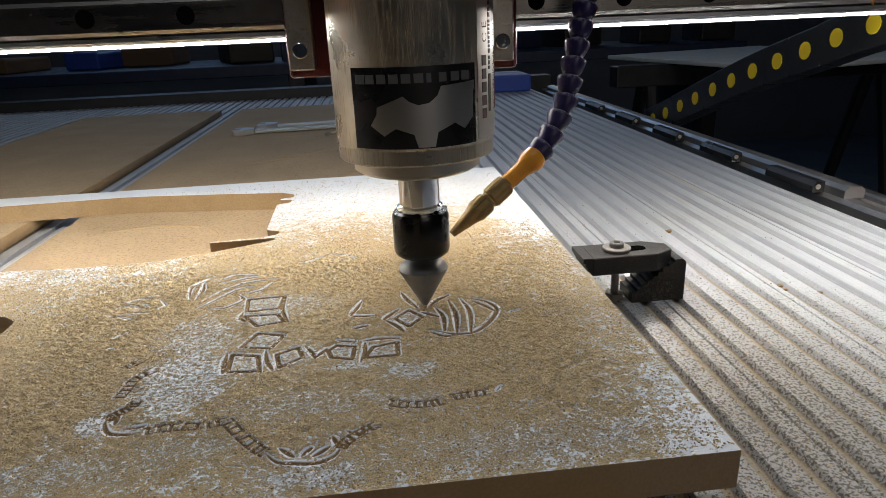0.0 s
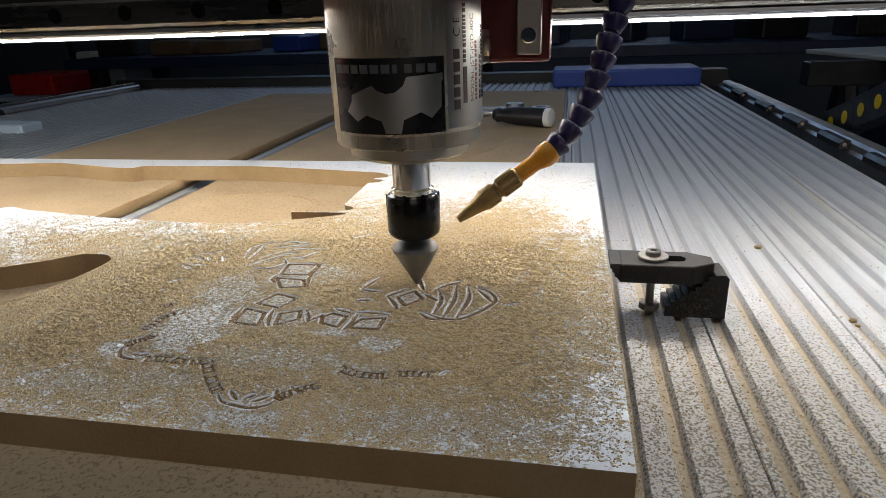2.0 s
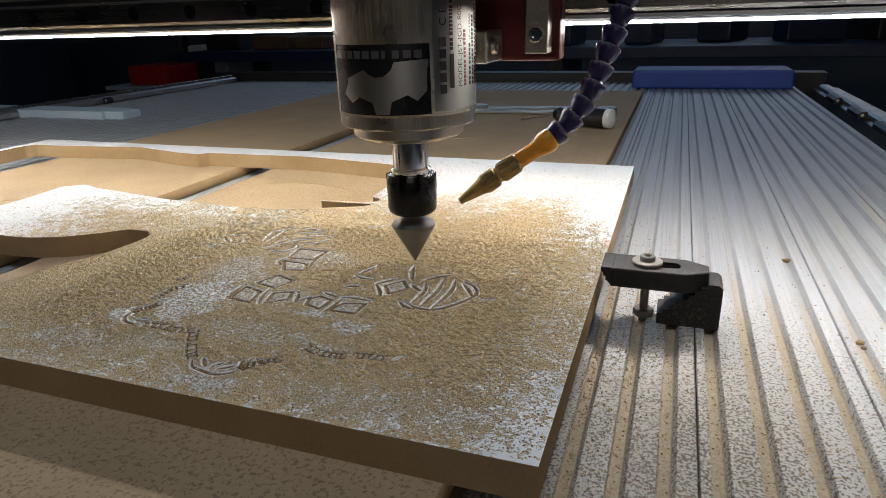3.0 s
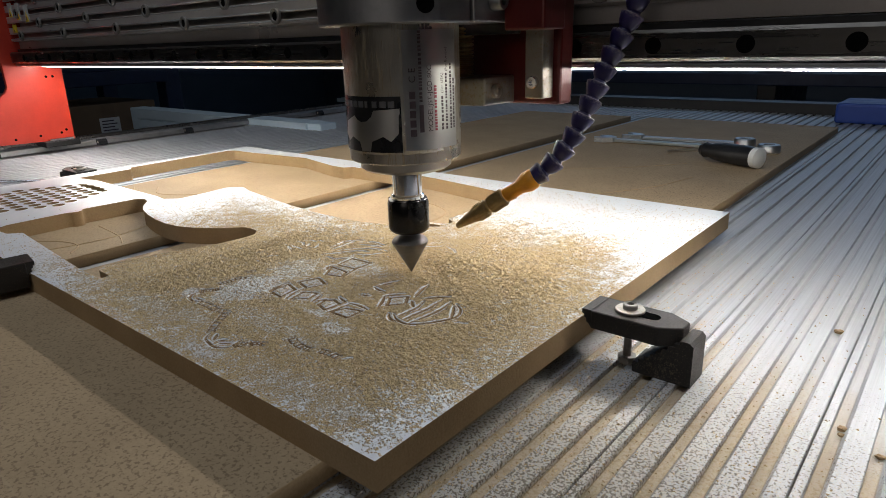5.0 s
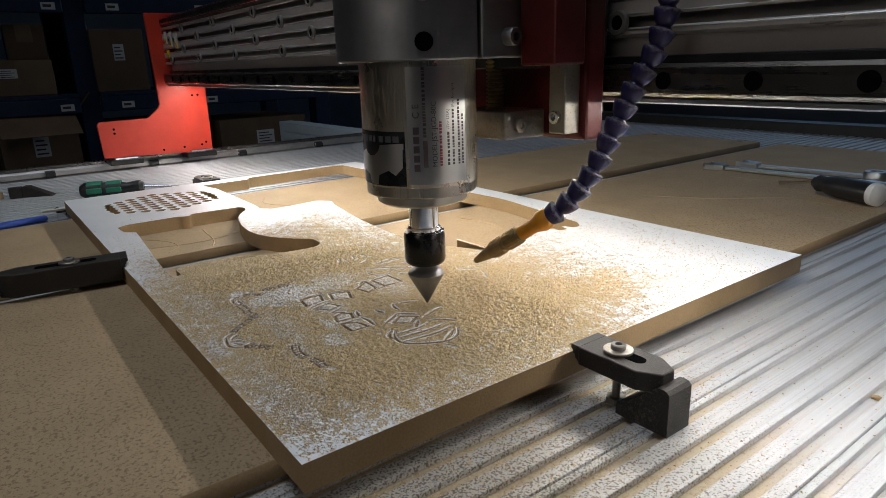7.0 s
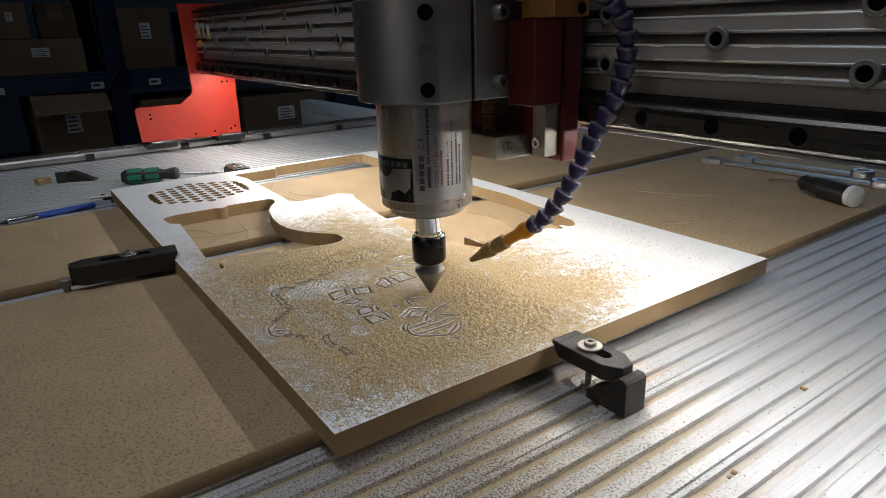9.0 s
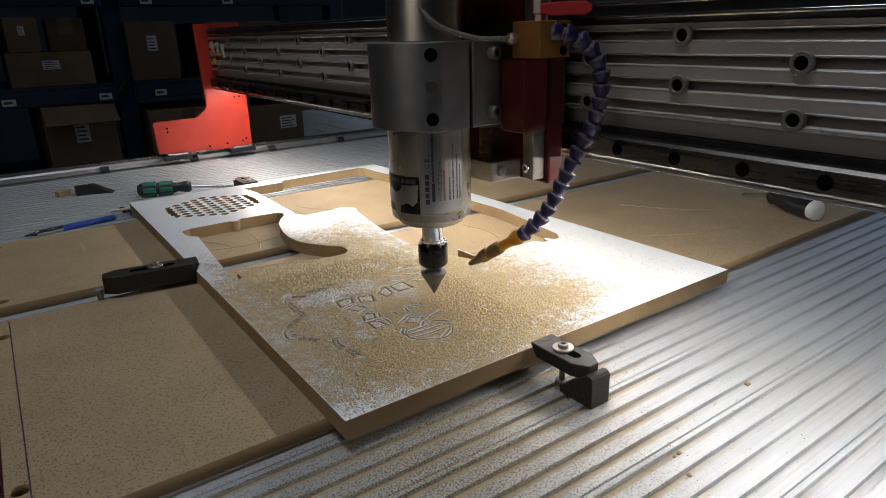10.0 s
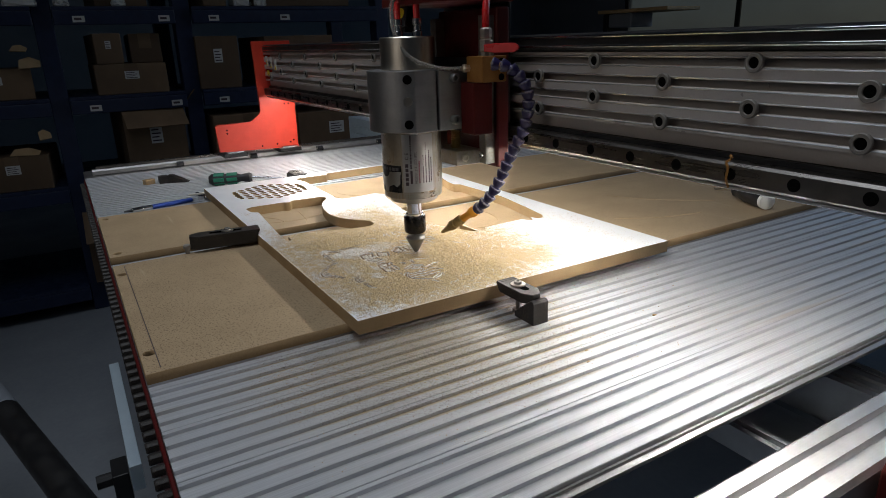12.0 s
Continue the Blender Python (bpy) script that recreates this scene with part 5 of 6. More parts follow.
    for x, y in ((AX - 0.012, AY - 0.006), (AX + 0.014, AY + 0.008)):
        m = Matrix.Translation((x, y, 0.3196))
        base = part("hose_fitting", lathe([(0.0065, 0), (0.0065, 0.006), (0.005, 0.007), (0.005, 0.013), (0.0062, 0.014), (0.0062, 0.021), (0.004, 0.022)], 14, m), "chrome", s, "bright push-in fitting", True)
        part("water_hose", sweep(smooth_line([(x, y, 0.339), (x, y + 0.002, 0.365), (x + 0.008, y + 0.02, 0.40), (x + 0.02, y + 0.05, 0.44)], 6), 0.0042, 10), "red_plastic", s, "red water hose", True)
    # valve on the manifold
    v = (AX + 0.085, AY + 0.064)
    valve = part("valve_body", lathe([(0.0065, 0.2942), (0.0065, 0.299), (0.0085, 0.300), (0.0085, 0.3125), (0.006, 0.314), (0.0075, 0.316), (0.0075, 0.325), (0.0058, 0.327)], 8, Matrix.Translation((*v, 0))), "steel", s, "steel ball valve", True)
    part("valve_lever", prism([(0.0, -0.004), (0.012, -0.0055), (0.038, -0.0055), (0.043, -0.002), (0.043, 0.002), (0.038, 0.0055), (0.012, 0.0055), (0.0, 0.004)], 0.0, 0.004, "z", 0.001), "red_plastic", valve, "red valve lever").matrix_basis = Matrix.Translation((v[0] + 0.006, v[1] - 0.006, 0.303)) @ Matrix.Rotation(radians(40), 4, "Z") @ Matrix.Rotation(radians(90), 4, "X")
    part("air_hose", sweep(smooth_line([(*v, 0.326), (v[0], v[1], 0.345), (v[0] - 0.01, v[1] + 0.01, 0.372), (v[0] - 0.03, v[1] + 0.03, 0.42)], 6), 0.0045, 10), "red_plastic", s, "red air hose", True)
    # segmented hose: ball-jointed cups along a bent line
    path = smooth_line([(0.002, 0.212, 0.284), (0.014, 0.224, 0.280), (0.024, 0.237, 0.264), (0.027, 0.243, 0.241), (0.023, 0.241, 0.210), (0.012, 0.232, 0.180), (0.003, 0.222, 0.150), (-0.005, 0.213, 0.126), (-0.017, 0.204, 0.107), (-0.029, 0.197, 0.096)], 30)
    gap, last, beads = 0.0112, None, []
    run = 0.0
    for a, b in zip(path, path[1:]):
        run += (b - a).length
        if run >= gap or not beads:
            beads.append((a.copy(), (b - a).normalized()))
            run = 0.0
    cup = [(0.0034, -0.0066), (0.0044, -0.0060), (0.0058, -0.0042), (0.0070, -0.0014), (0.0078, 0.0016), (0.0081, 0.0030), (0.0079, 0.0040), (0.0070, 0.0044), (0.0054, 0.0046), (0.0044, 0.0058), (0.0042, 0.0076)]
    hose = part("hose_collar", lathe([(0.0055, -0.006), (0.0055, 0.006)], 8, Matrix.Translation(beads[0][0]) @ beads[0][1].to_track_quat("Z", "Y").to_matrix().to_4x4()), "nozzle", s)
    proto = None
    for p, d in beads:
        m = Matrix.Translation(p) @ (-d).to_track_quat("Z", "Y").to_matrix().to_4x4()
        if proto is None:
            proto = part("hose_segment", lathe(cup, 20), "purple", s, "dusty purple plastic hose segment", True)
            ob = proto
        else:
            ob = new("hose_segment", proto.data)
            ob.parent = s
        ob.matrix_basis = m
    a, b, tip = Vector((-0.029, 0.197, 0.096)), Vector((-0.0465, 0.191, 0.0835)), Vector((-0.082, 0.179, 0.058))
    m = Matrix.Translation(a) @ (b - a).to_track_quat("Z", "Y").to_matrix().to_4x4()
    L = (b - a).length
    part("hose_end", lathe([(0.0060, -0.005), (0.0074, -0.003), (0.0076, 0.002), (0.0062, 0.006), (0.0052, 0.009), (0.0052, L)], 24, m), "orange", s, "orange hose end", True)
    m = Matrix.Translation(b) @ (tip - b).to_track_quat("Z", "Y").to_matrix().to_4x4()
    L = (tip - b).length
    noz = part("nozzle", lathe([(0.0050, -0.001), (0.0064, 0.0005), (0.0064, 0.013), (0.0052, 0.0140), (0.0052, 0.0155), (0.0064, 0.0165), (0.0064, 0.026), (0.0052, 0.029), (0.0022, L), (0.0010, L)], 28, m), "nozzle", s, "knurled dusty brass nozzle", True)
    for k in range(18):
        for z0_, z1_ in ((0.0012, 0.0125), (0.0172, 0.0255)):
            part("knurl_ridge", box((0.0061, -0.0004, z0_), (0.00675, 0.0004, z1_), 0.0, m @ Matrix.Rotation(2 * math.pi * k / 18, 4, "Z")), "nozzle", noz)
    return s


SPINDLE = spindle()


# ---- cable chains ----
def cable_chain(name, pts, label, dot_side, width=0.030, tall=0.022, pitch=0.0285, dot_r=0.0072):
    c = thing(name, label, "cable chain", pts[0])
    line = smooth_line(pts, 40)
    run, beads = 0.0, [(line[0], line[1] - line[0])]
    for a, b in zip(line, line[1:]):
        run += (b - a).length
        if run >= pitch:
            beads.append((b, b - a))
            run = 0.0
    o = Vector(pts[0])
    proto = dot = None
    for p, d in beads:
        x = d.normalized()
        y = Vector(dot_side)
        y = (y - y.dot(x) * x).normalized()
        m = Matrix((x, y, x.cross(y))).transposed().to_4x4()
        m.translation = p - o
        if proto is None:
            proto = part("chain_link", prism([(-pitch * 0.58, -tall / 2), (pitch * 0.42, -tall / 2), (pitch * 0.58, -tall / 4), (pitch * 0.58, tall / 4), (pitch * 0.42, tall / 2), (-pitch * 0.58, tall / 2)], -width / 2, width / 2, "y", 0.0015), "black_plastic", c)
            dot = part("link_dot", lathe([(dot_r, 0), (dot_r, 0.0008), (0, 0.0012)], 16, Matrix.Translation((0, width / 2 + 0.0001, 0)) @ Matrix.Rotation(radians(-90), 4, "X")), "yellow", proto, "round yellow link dot")
            proto.matrix_basis = m
        else:
            ob = new("chain_link", proto.data)
            ob.parent, ob.matrix_basis = c, m
            d2 = new("link_dot", dot.data)
            d2.parent = ob
            d2["label"] = "round yellow link dot"
    return c


cable_chain("cable_chain", [(0.436, 1.03, -0.020), (0.436, 0.971, 0.0), (0.436, 0.799, 0.062), (0.436, 0.691, 0.098), (0.436, 0.584, 0.129), (0.436, 0.529, 0.146), (0.436, 0.42, 0.175)], "black cable chain with round yellow dots beside the bed", (-1, 0, 0), 0.032, 0.050, 0.0553, 0.0108)
SPINDLE_CHAIN = cable_chain("spindle_cable_chain", [(AX - 0.036, AY + 0.02, 0.345), (AX - 0.042, AY + 0.03, 0.38), (AX - 0.036, AY + 0.06, 0.43)], "black cable chain with yellow dots above the spindle", (0.3, -1, 0), 0.022, 0.022)
tagged(part("link_bracket", box((-0.012, -0.010, -0.02), (0.012, 0.010, 0.0), 0.001), "black", SPINDLE_CHAIN))


# ---- loose tools ----
def screwdriver_green():
    t = thing("screwdriver", "green and black handled screwdriver lying on the bed", "screwdriver", (-0.972, 0.040, 0.0145))
    t.rotation_euler = (0, 0, radians(70))
    m = Matrix.Rotation(radians(90), 4, "Y")
    part("handle", lathe([(0.0, 0.0), (0.009, 0.001), (0.0135, 0.008), (0.0140, 0.020), (0.0115, 0.034), (0.0135, 0.048), (0.0125, 0.062), (0.0085, 0.074), (0.0105, 0.084), (0.0118, 0.094), (0.0085, 0.100), (0.0, 0.100)], 12, m), "black_plastic", t, "black ridged handle", True)
    for k in range(6):
        mm = Matrix.Rotation(radians(60 * k + 30), 4, "X")
        part("grip_inset", box((0.012, -0.0045, 0.0105), (0.036, 0.0045, 0.0146), 0.0015, mm), "green", t, "green grip inset")
        part("grip_inset", box((0.042, -0.0042, 0.0105), (0.066, 0.0042, 0.0138), 0.0015, mm), "green", t, "green grip inset")
    part("shank", rod((0.100, 0, 0), (0.190, 0, -0.010), 0.0028, 12), "chrome", t, "bright steel shank", True)


def screwdriver_black():
    t = thing("screwdriver", "black handled screwdriver with a white end cap on the spoilboard", "screwdriver", (-0.052, 0.800, SPOIL + 0.0150))
    t.rotation_euler = (0, 0, radians(158))
    m = Matrix.Rotation(radians(90), 4, "Y")
    part("end_cap", lathe([(0.0, -0.001), (0.011, 0.0), (0.0145, 0.002), (0.0145, 0.010)], 20, m), "white", t, "white end cap", True)
    part("handle", lathe([(0.0147, 0.010), (0.0150, 0.022), (0.0144, 0.058), (0.0125, 0.075), (0.0100, 0.084), (0.0118, 0.092), (0.008, 0.100), (0.0, 0.100)], 14, m), "black_plastic", t, smooth=True)
    part("shank", rod((0.100, 0, 0), (0.165, 0, -0.012), 0.0022, 10), "steel", t, smooth=True)


def wrench(at, turn, length, label):
    t = thing("wrench", label, "wrench", at, "combination wrenches")
    t.rotation_euler = (0, 0, radians(turn))
    part("shank", prism([(0.0, -0.0060), (length, -0.0075), (length, 0.0075), (0.0, 0.0060)], 0.001, 0.0065, "z", 0.0012), "alu", t)
    part("open_jaw", prism([(-0.002, -0.007), (-0.018, -0.0155), (-0.034, -0.015), (-0.038, -0.008), (-0.022, -0.006), (-0.020, 0.004), (-0.034, 0.011), (-0.032, 0.0165), (-0.014, 0.016), (0.0, 0.007)], 0.0, 0.0095, "z", 0.001), "alu", t)
    ring = bmesh.new()
    put_lathe(ring, [(0.0090, 0.0), (0.0155, 0.0), (0.0170, 0.002), (0.0170, 0.010), (0.0155, 0.013), (0.0090, 0.013), (0.0090, 0.0)], 24, Matrix.Translation((length + 0.012, 0, 0)))
    part("ring_end", ring, "alu", t, smooth=True)


def small_bits():
    w = part("wooden_block", box((-0.008, -0.012, 0), (0.008, 0.012, 0.012), 0.001), "wood")
    w.location, w.rotation_euler = (-1.09, -0.078, 0), (0, 0, radians(20))
    tagged(w, "small pale wooden block on the bed", "wood block")
    n = thing("strap_heel", "black steel clamp blocks lying on the bed", "clamp block", (-1.085, -0.045, 0))
    part("block", box((-0.012, -0.011, 0), (0.012, 0.011, 0.017), 0.001), "oxide", n)
    part("wedge", prism([(0.013, 0.0), (0.060, 0.0), (0.022, 0.019), (0.013, 0.019)], -0.010, 0.010, "y", 0.0006), "oxide", n).rotation_euler = (0, 0, radians(68))
    c = thing("marking_pen", "blue and silver pen-shaped marker lying on the bed", "pen", (-0.800, -0.160, 0.0048))
    c.rotation_euler = (0, 0, radians(101))
    m = Matrix.Rotation(radians(90), 4, "Y")
    part("tip", lathe([(0.0, 0), (0.0012, 0.0), (0.0034, 0.014), (0.0040, 0.016)], 12, m), "black_plastic", c, smooth=True)
    part("barrel", lathe([(0.0042, 0.016), (0.0046, 0.02), (0.0046, 0.085)], 14, m), "chrome", c, "bright barrel", True)
    part("sleeve", lathe([(0.0048, 0.055), (0.0048, 0.135), (0.003, 0.138), (0, 0.138)], 14, m), "blue", c, "blue sleeve", True)
    j = thing("tap_holder", "small bright steel tap holder on the bed by the board", "hand tool", (-0.845, -0.006, 0.0055))
    part("body", rod((-0.03, 0, 0), (0.03, 0.01, 0.0), 0.0045, 14), "chrome", j, smooth=True)
    part("cross_bar", rod((0.0, -0.022, 0.006), (0.004, 0.024, 0.006), 0.0022, 10), "steel", j, smooth=True)
    part("jaw", box((0.012, -0.006, -0.0055), (0.024, 0.012, 0.006), 0.001), "chrome", j)


screwdriver_green()
screwdriver_black()
wrench((-0.296, 0.978, SPOIL), 4, 0.160, "long polished combination wrench lying on the spoilboard")
wrench((-0.327, 0.927, SPOIL), 3.4, 0.240, "polished combination wrench beside another on the spoilboard")
small_bits()


# ---- the room's far things ----
def rack():
    r = thing("storage_rack", "tall dark blue steel storage rack with full shelves", "rack", (-2.55, 0.0, -0.80))
    bays = ((-1.20, -0.225), (-0.225, 0.30), (0.30, 1.26))
    for y in (-1.20, -0.225, 0.30, 1.26):
        for x in (0.0, -0.62):
            part("upright", box((x - 0.04, y - 0.035, 0.0), (x + 0.04, y + 0.035, 3.2), 0.004), "rack", r)
    for z in (0.10, 0.545, 0.905, 1.255, 1.66, 2.3):
        for y0, y1 in bays:
            beam = part("shelf_beam", box((0.0405, y0 + 0.036, z - 0.040), (0.075, y1 - 0.036, z + 0.015), 0.004), "rack", r)
            part("shelf_board", box((-0.60, y0 + 0.036, z + 0.0155), (0.072, y1 - 0.036, z + 0.030), 0.002), "rack", r)
            for y in (y0 + 0.125, y0 + 0.445):
                if y < y1 - 0.06:
                    tag = part("shelf_tag", box((0.0752, y - 0.022, z - 0.030), (0.0765, y + 0.022, z - 0.006)), "paper", beam, "small white shelf tag")
                    part("print_bar", box((0.0766, y - 0.016, z - 0.022), (0.0770, y + 0.010, z - 0.013)), "ink", tag)
    return r


def carton(x, y, z, w, d, h, turn=0, opened=False, label="brown cardboard carton standing on the rack"):
    c = thing("carton", label, "box", (x, y, z), "cartons on the rack")
    c.rotation_euler = (0, 0, radians(turn))
    bm = bmesh.new()
    t = 0.004
    if opened:
        for lo, hi in (((-w / 2, -d / 2, 0), (w / 2, d / 2, t)), ((-w / 2, -d / 2, t), (-w / 2 + t, d / 2, h)), ((w / 2 - t, -d / 2, t), (w / 2, d / 2, h)), ((-w / 2 + t, -d / 2, t), (w / 2 - t, -d / 2 + t, h)), ((-w / 2 + t, d / 2 - t, t), (w / 2 - t, d / 2, h))):
            part("wall_panel", box(lo, hi), "cardboard", c)
        part("flap", box((0, -d / 2, 0), (d * 0.45, d / 2, t), 0, Matrix.Translation((w / 2, 0, h)) @ Matrix.Rotation(radians(35), 4, "Y")), "cardboard", c)
        part("flap", box((-w / 2, 0, 0), (w / 2, d * 0.4, t), 0, Matrix.Translation((0, d / 2, h)) @ Matrix.Rotation(radians(50), 4, "X")), "cardboard", c)
    else:
        part("carton_body", put_box(bm, (-w / 2, -d / 2, 0), (w / 2, d / 2, h), 0.004), "cardboard", c)
        part("tape", box((-w / 2 - 0.0005, -0.025, h - 0.06), (w / 2 + 0.0005, 0.025, h + 0.0006)), "cardboard", c)
    if int(d * 100 + h * 100) % 3 == 0:
        return
    lab = part("paper_label", box((w / 2 + 0.0003, -d * 0.10, h * 0.50), (w / 2 + 0.0015, d * 0.10, h * 0.76)), "paper", c, "white paper label with dark bars")
    for k in range(4):
        part("print_bar", box((w / 2 + 0.0016, -d * 0.08, h * (0.53 + 0.055 * k)), (w / 2 + 0.0020, d * (0.07 - 0.03 * (k % 2)), h * (0.55 + 0.055 * k))), "ink", lab)


rack()
LOW_SHELF, MID_SHELF, TOP_SHELF = -0.2245, 0.1355, 0.4855
for spec in ((-2.68, -0.95, -0.6695, 0.42, 0.44, 0.30, 4, False), (-2.70, -0.02, -0.6695, 0.44, 0.40, 0.32, -3, True), (-2.68, 0.75, -0.6695, 0.44, 0.50, 0.32, 0, False),
             (-2.72, -0.95, LOW_SHELF, 0.40, 0.36, 0.20, 4, True), (-2.70, -0.42, LOW_SHELF, 0.42, 0.26, 0.14, -5, False), (-2.69, 0.106, LOW_SHELF, 0.40, 0.25, 0.285, 3, True), (-2.68, 0.52, LOW_SHELF, 0.42, 0.32, 0.24, 0, False), (-2.70, 0.95, LOW_SHELF, 0.42, 0.40, 0.22, 3, False),
             (-2.72, -0.85, MID_SHELF, 0.40, 0.40, 0.16, -4, True), (-2.72, -0.45, MID_SHELF, 0.40, 0.26, 0.12, 5, False), (-2.70, 0.060, MID_SHELF, 0.42, 0.28, 0.123, 0, False), (-2.70, -0.018, MID_SHELF + 0.1236, 0.40, 0.105, 0.122, 2, False), (-2.73, 0.145, MID_SHELF + 0.1236, 0.40, 0.125, 0.120, -3, False),
             (-2.70, 0.425, MID_SHELF, 0.42, 0.185, 0.226, 0, False), (-2.70, 0.80, MID_SHELF, 0.42, 0.34, 0.22, 2, False),
             (-2.70, -0.80, TOP_SHELF, 0.42, 0.46, 0.24, 0, False), (-2.72, 0.06, TOP_SHELF, 0.42, 0.20, 0.22, 2, False), (-2.70, 0.44, TOP_SHELF, 0.42, 0.10, 0.24, 0, False), (-2.70, 0.85, TOP_SHELF, 0.42, 0.46, 0.24, -2, False),
             (-2.66, -0.7, 0.8905, 0.42, 0.5, 0.3, 0, False), (-2.68, 0.05, 0.8905, 0.42, 0.38, 0.3, 0, False)):
    x, y, z, w, d, h, turn, opened = spec
    carton(x, y, z, w, d, h, turn, opened, "open brown cardboard carton on the rack" if opened else "brown taped cardboard carton on the dark rack")


def loose_goods():
    """Torn card and wrapped white packs that catch the light on the shelves."""
    for x, y, z, wide, tall, turn in ((-2.50, -0.300, MID_SHELF + 0.1215, 0.085, 0.050, 12), (-2.50, -0.330, MID_SHELF + 0.1850, 0.060, 0.030, -14), (-2.50, -0.385, LOW_SHELF + 0.1415, 0.11, 0.035, -9), (-2.50, -0.300, LOW_SHELF + 0.2000, 0.05, 0.045, 20)):
        bm = prism([(-wide / 2, 0.0), (wide * 0.42, 0.0), (wide / 2, tall * 0.55), (wide * 0.1, tall), (-wide * 0.35, tall * 0.8)], -0.002, 0.002, "x")
        bmesh.ops.rotate(bm, verts=bm.verts[:], matrix=Matrix.Rotation(radians(-35), 3, "Y"))
        c = part("torn_card", bm, "wood")
        c.location, c.rotation_euler = (x, y, z), (radians(turn * 0.3), 0, radians(turn))
        tagged(c, "torn pale cardboard flap lying among the cartons", "cardboard")
    for y, wide, tall in ((-0.29, 0.11, 0.05), (-0.15, 0.05, 0.03), (0.055, 0.05, 0.045), (0.555, 0.065, 0.060), (0.64, 0.05, 0.09)):
        bm = box((-0.05, -wide / 2, 0.0), (0.05, wide / 2, tall), 0.006)
        bmesh.ops.subdivide_edges(bm, edges=bm.edges[:], cuts=2, use_grid_fill=True)
        rng = random.Random(int(y * 1000))
        for v in bm.verts:
            v.co += Vector((rng.uniform(-1, 1), rng.uniform(-1, 1), rng.uniform(-1, 1) if v.co.z > 0.004 else 0)) * 0.004
        c = part("wrapped_pack", bm, "paper")
        c.location = (-2.53, y, TOP_SHELF)
        tagged(c, "crumpled white wrapped pack on the rack", "package", "wrapped packs")


loose_goods()


def pale_stand():
    s = thing("extrusion_trestle", "pale blue-grey ribbed extrusion stand behind the machine", "stand", (-1.95, 0.85, -0.80))
    for x in (-0.02, 0.90):
        part("post", box((x - 0.025, -0.025, 0.0), (x + 0.025, 0.025, 0.815), 0.003), "pale_frame", s)
    outline = [(0.03, 0.70), (0.03, 0.815), (-0.03, 0.815)]
    for k in range(3):
        z = 0.787 - 0.029 * k
        outline += [(-0.03, z), (-0.022, z - 0.001), (-0.022, z - 0.006), (-0.03, z - 0.007)]
    outline += [(-0.03, 0.70)]
    part("ribbed_rail", prism(outline, 0.0055, 0.8745, "x"), "pale_frame", s)
    part("foot", box((-0.05, -0.2, 0.0), (-0.046 + 0.1, -0.026, 0.03), 0.003), "pale_frame", s)


pale_stand()


def near_pipe():
    p = thing("tripod", "scuffed black steel tripod on the workshop floor", "tripod", (-0.80, -0.42, -0.80))
    part("tube", rod((-0.38, -0.135, 0.47), (0.42, 0.112, 0.43), 0.026, 24), "black", p, smooth=True)
    part("post", rod((0.40, 0.105, 0.0), (0.40, 0.105, 0.43), 0.025, 20), "black", p, smooth=True)
    part("scuff", rod((-0.10, -0.0486, 0.456), (0.02, -0.0115, 0.450), 0.0264, 24), "wall", p, "worn grey paint", True)


near_pipe()


def bracket_panel():
    p = thing("cable_duct", "grey painted steel channel bolted below the bed's end", "panel", (-0.75, -0.222, -0.42))
    part("channel", prism([(-0.002, 0.0), (-0.022, 0.0), (-0.022, 0.05), (-0.002, 0.05)], -0.18, 0.26, "x", 0.001), "pale_frame", p)
    part("post", box((0.20, -0.05, -0.38), (0.26, -0.0235, 0.04), 0.002), "black", p)
    part("knob", rod((0.23, -0.050, 0.02), (0.23, -0.075, 0.02), 0.012, 12), "black", p)


bracket_panel()


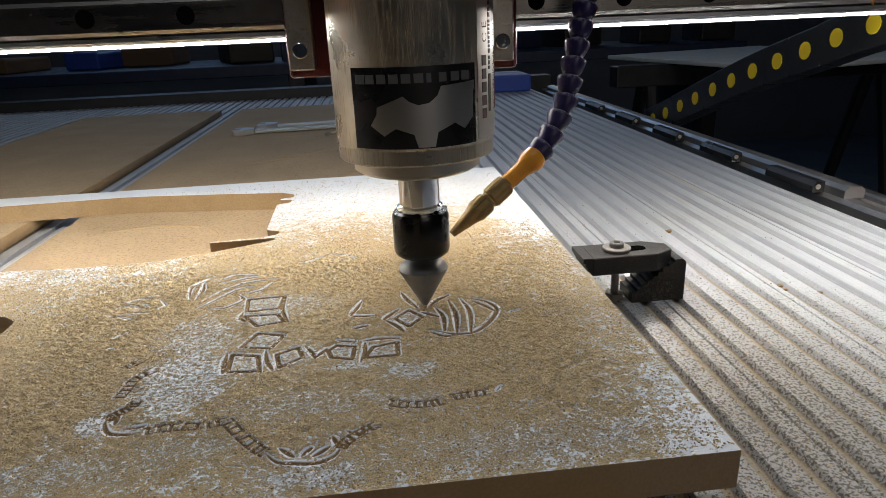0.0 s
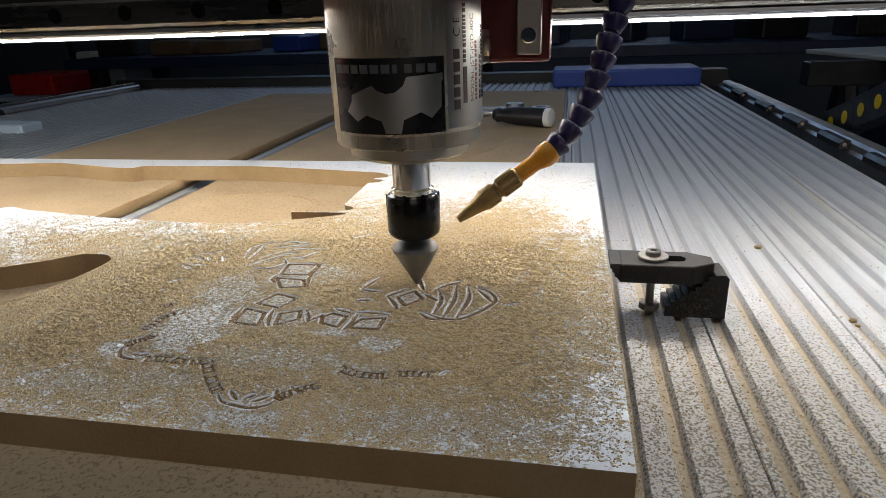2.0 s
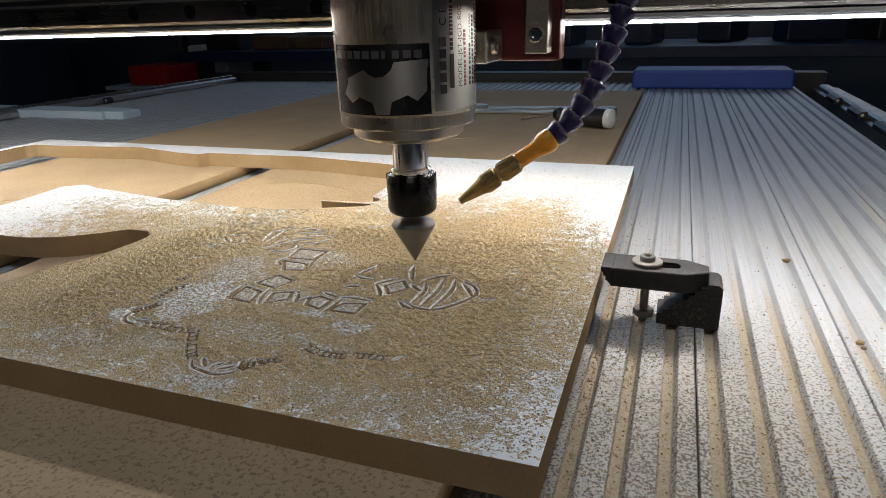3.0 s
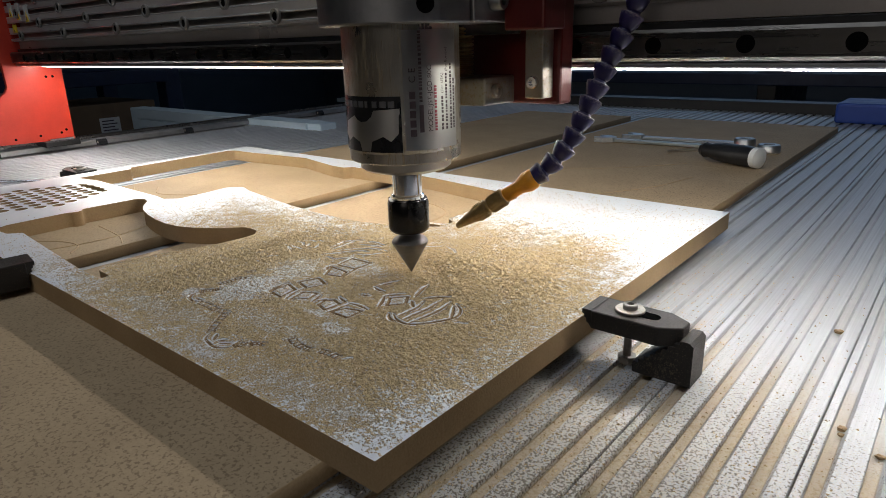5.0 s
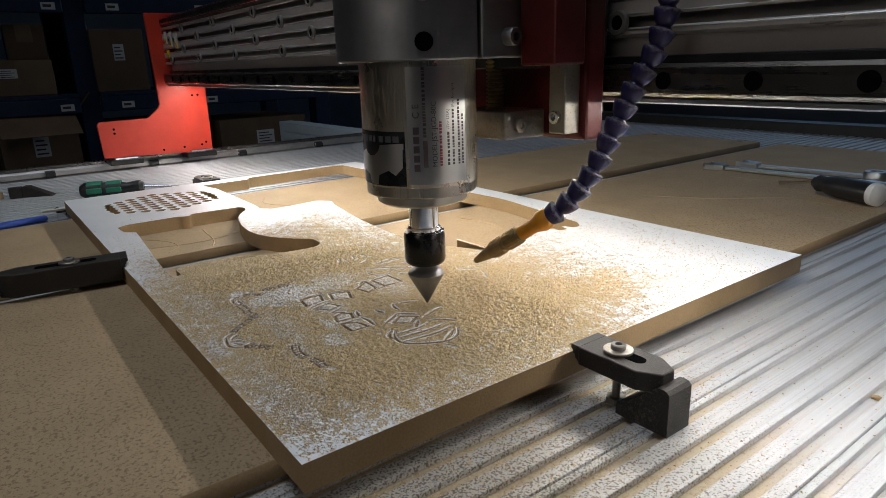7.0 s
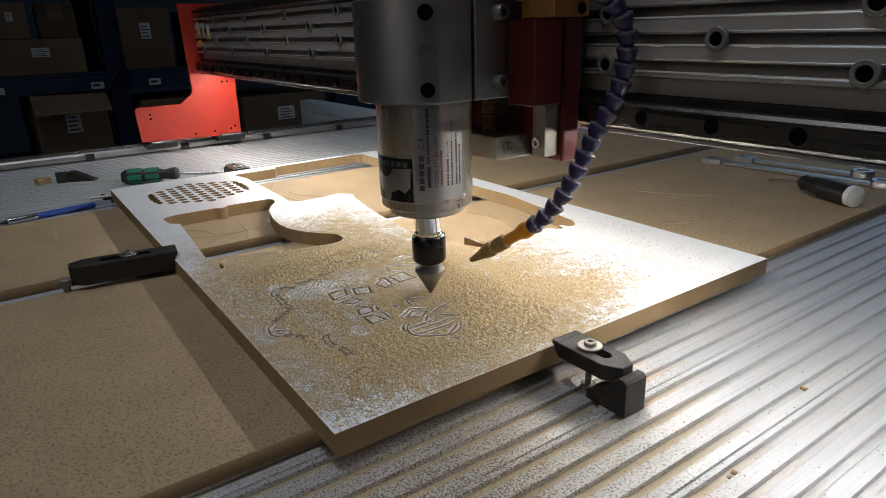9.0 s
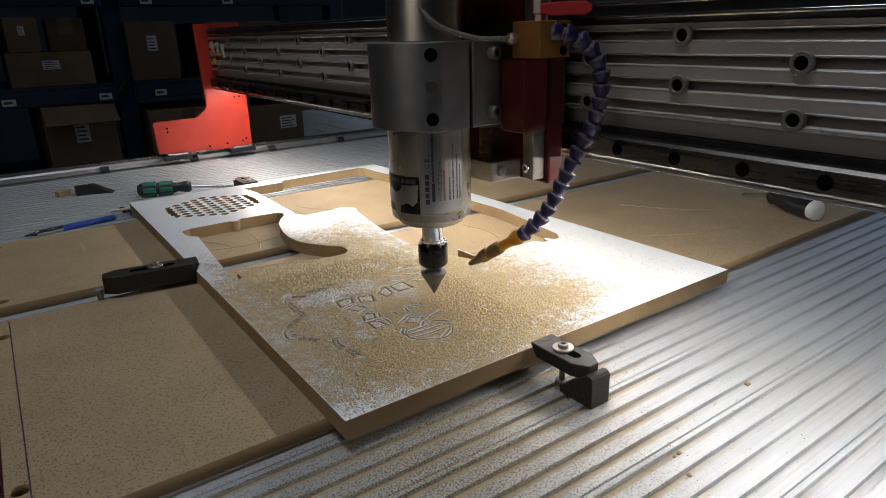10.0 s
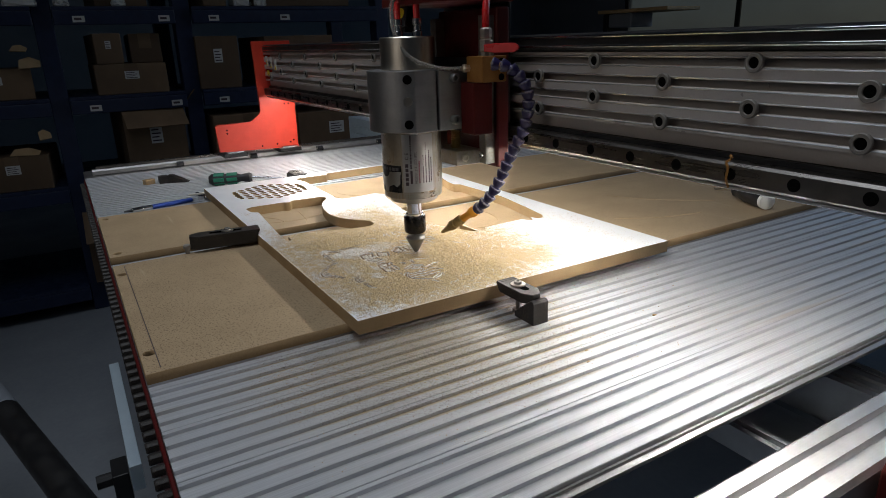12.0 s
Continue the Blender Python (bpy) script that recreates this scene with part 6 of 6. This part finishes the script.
def clutter():
    """Dim benches and goods beyond the bed's far end."""
    b = thing("work_bench", "dim grey work bench with dark goods behind the machine", "bench", (-0.3, 2.5, -0.80))
    part("bench_top", box((-1.8, -0.3, 0.82), (1.6, 0.3, 0.86), 0.004), "rack", b)
    for x in (-1.7, -0.1, 1.5):
        part("leg", box((x - 0.03, -0.25, 0.0), (x + 0.03, 0.25, 0.819), 0.003), "black", b)
    rng = random.Random(5)
    for k in range(13):
        x = -2.0 + k * 0.27 + rng.uniform(-0.05, 0.05)
        w, d, h = rng.uniform(0.10, 0.22), rng.uniform(0.12, 0.3), rng.uniform(0.05, 0.22)
        mat = rng.choice(["black", "cardboard", "rack", "black_plastic", "blue", "oxide", "black"])
        c = part("storage_bin", box((-w / 2, -d / 2, 0), (w / 2, d / 2, h), 0.008), mat)
        c.location, c.rotation_euler = (x, 2.5 + rng.uniform(-0.08, 0.08), 0.0601), (0, 0, rng.uniform(-0.4, 0.4))
        tagged(c, "dim storage bin standing on the work bench", "bin", "bins on the bench")
    for name, x, y, w, d, h, mat, label in (("tray", -2.26, 2.30, 0.22, 0.24, 0.085, "red_plastic", "red plastic tray standing on a low cupboard"), ("canister", -2.22, 2.52, 0.09, 0.09, 0.16, "paper", "white plastic canister on a low cupboard"), ("machine_housing", -1.98, 2.40, 0.16, 0.2, 0.13, "wall", "grey machine housing on a low cupboard")):
        c = part(name, box((-w / 2, -d / 2, 0), (w / 2, d / 2, h), 0.012), mat)
        c.location = (x, y, -0.0795)
        tagged(c, label, "container")
    k = thing("low_cupboard", "dark grey low cupboard behind the machine's far corner", "cupboard", (-2.15, 2.40, -0.80))
    part("cupboard_body", box((-0.30, -0.25, 0.0), (0.30, 0.25, 0.70), 0.006), "black", k)
    part("cupboard_top", box((-0.32, -0.27, 0.7005), (0.32, 0.27, 0.72), 0.004), "pale_frame", k)
    g2 = thing("overhead_shelf", "high wall shelf with brown cartons by the pale panes", "shelf", (-2.53, 3.20, 0.30))
    part("shelf_board", box((-0.30, -0.15, 0.150), (0.29, 0.15, 0.172), 0.002), "wood", g2)
    part("bracket", box((-0.30, -0.10, -1.10), (-0.26, 0.10, 0.1495), 0.003), "black", g2)
    part("bin", box((-0.25, -0.10, 0.06), (-0.04, 0.10, 0.1495), 0.01), "wall", g2)
    s = thing("sawhorse", "dark steel trestle with pale sheets standing beside the machine", "trestle", (1.0, 1.6, -0.80))
    for x in (-0.35, 0.35):
        for sgn in (-1, 1):
            part("leg", rod((x, sgn * 0.25, 0.0), (x, sgn * 0.03, 0.78), 0.018, 10), "black", s)
    part("top_bar", box((-0.45, -0.03, 0.781), (0.45, 0.03, 0.84), 0.004), "black", s)
    p = part("plastic_sheet", box((-0.30, -0.35, 0.0), (0.30, 0.35, 0.012), 0.003), "paper")
    p.location, p.rotation_euler = (1.0, 1.6, 0.0405), (0, 0, radians(12))
    tagged(p, "pale bluish sheet lying on the trestle", "sheet")
    t = part("blue_cloth", box((-0.175, -0.07, 0.0), (0.175, 0.07, 0.042), 0.006), "blue")
    t.location = (0.105, 1.525, 0.0)
    tagged(t, "folded blue cloth at the bed's far end", "cloth")


clutter()


# ---- movement: the gantry goes along y, the carriage along x, the spindle up and down ----
def motions():
    rows = [
        (0, 0.0000, -0.0000, 0.0000),
        (0.5, 0.0010, -0.0047, 0.0011),
        (1, -0.0034, 0.0014, -0.0001),
        (1.5, -0.0110, 0.0064, 0.0013),
        (2, -0.0107, 0.0059, 0.0003),
        (2.5, -0.0109, 0.0199, -0.0002),
        (3, -0.0119, 0.0201, 0.0054),
        (5, -0.0396, 0.0315, 0.0027),
        (5.5, -0.0238, 0.0338, 0.0015),
        (6, -0.0222, 0.0337, 0.0027),
        (6.5, -0.0257, 0.0283, 0.0018),
        (7, -0.0250, 0.0151, 0.0022),
        (9, -0.0409, 0.0203, 0.0004),
        (9.5, -0.0444, 0.0330, 0.0007),
        (10, -0.0442, 0.0325, 0.0056),
        (10.5, -0.0618, 0.0271, 0.0060),
        (11, -0.0711, 0.0245, 0.0030),
        (11.5, -0.0728, 0.0258, -0.0016),
        (12, -0.0697, 0.0180, -0.0021),
    ]
    walk(GANTRY, [(t, pose(0, dy, 0)) for t, dx, dy, dz in rows])
    walk(CARRIAGE, [(t, pose(dx, dy, 0)) for t, dx, dy, dz in rows])
    walk(SPINDLE, [(t, pose(dx, dy, dz)) for t, dx, dy, dz in rows])
    o = SPINDLE_CHAIN.location.copy()
    walk(SPINDLE_CHAIN, [(t, pose(o.x + dx, o.y + dy, o.z + dz)) for t, dx, dy, dz in rows])


motions()
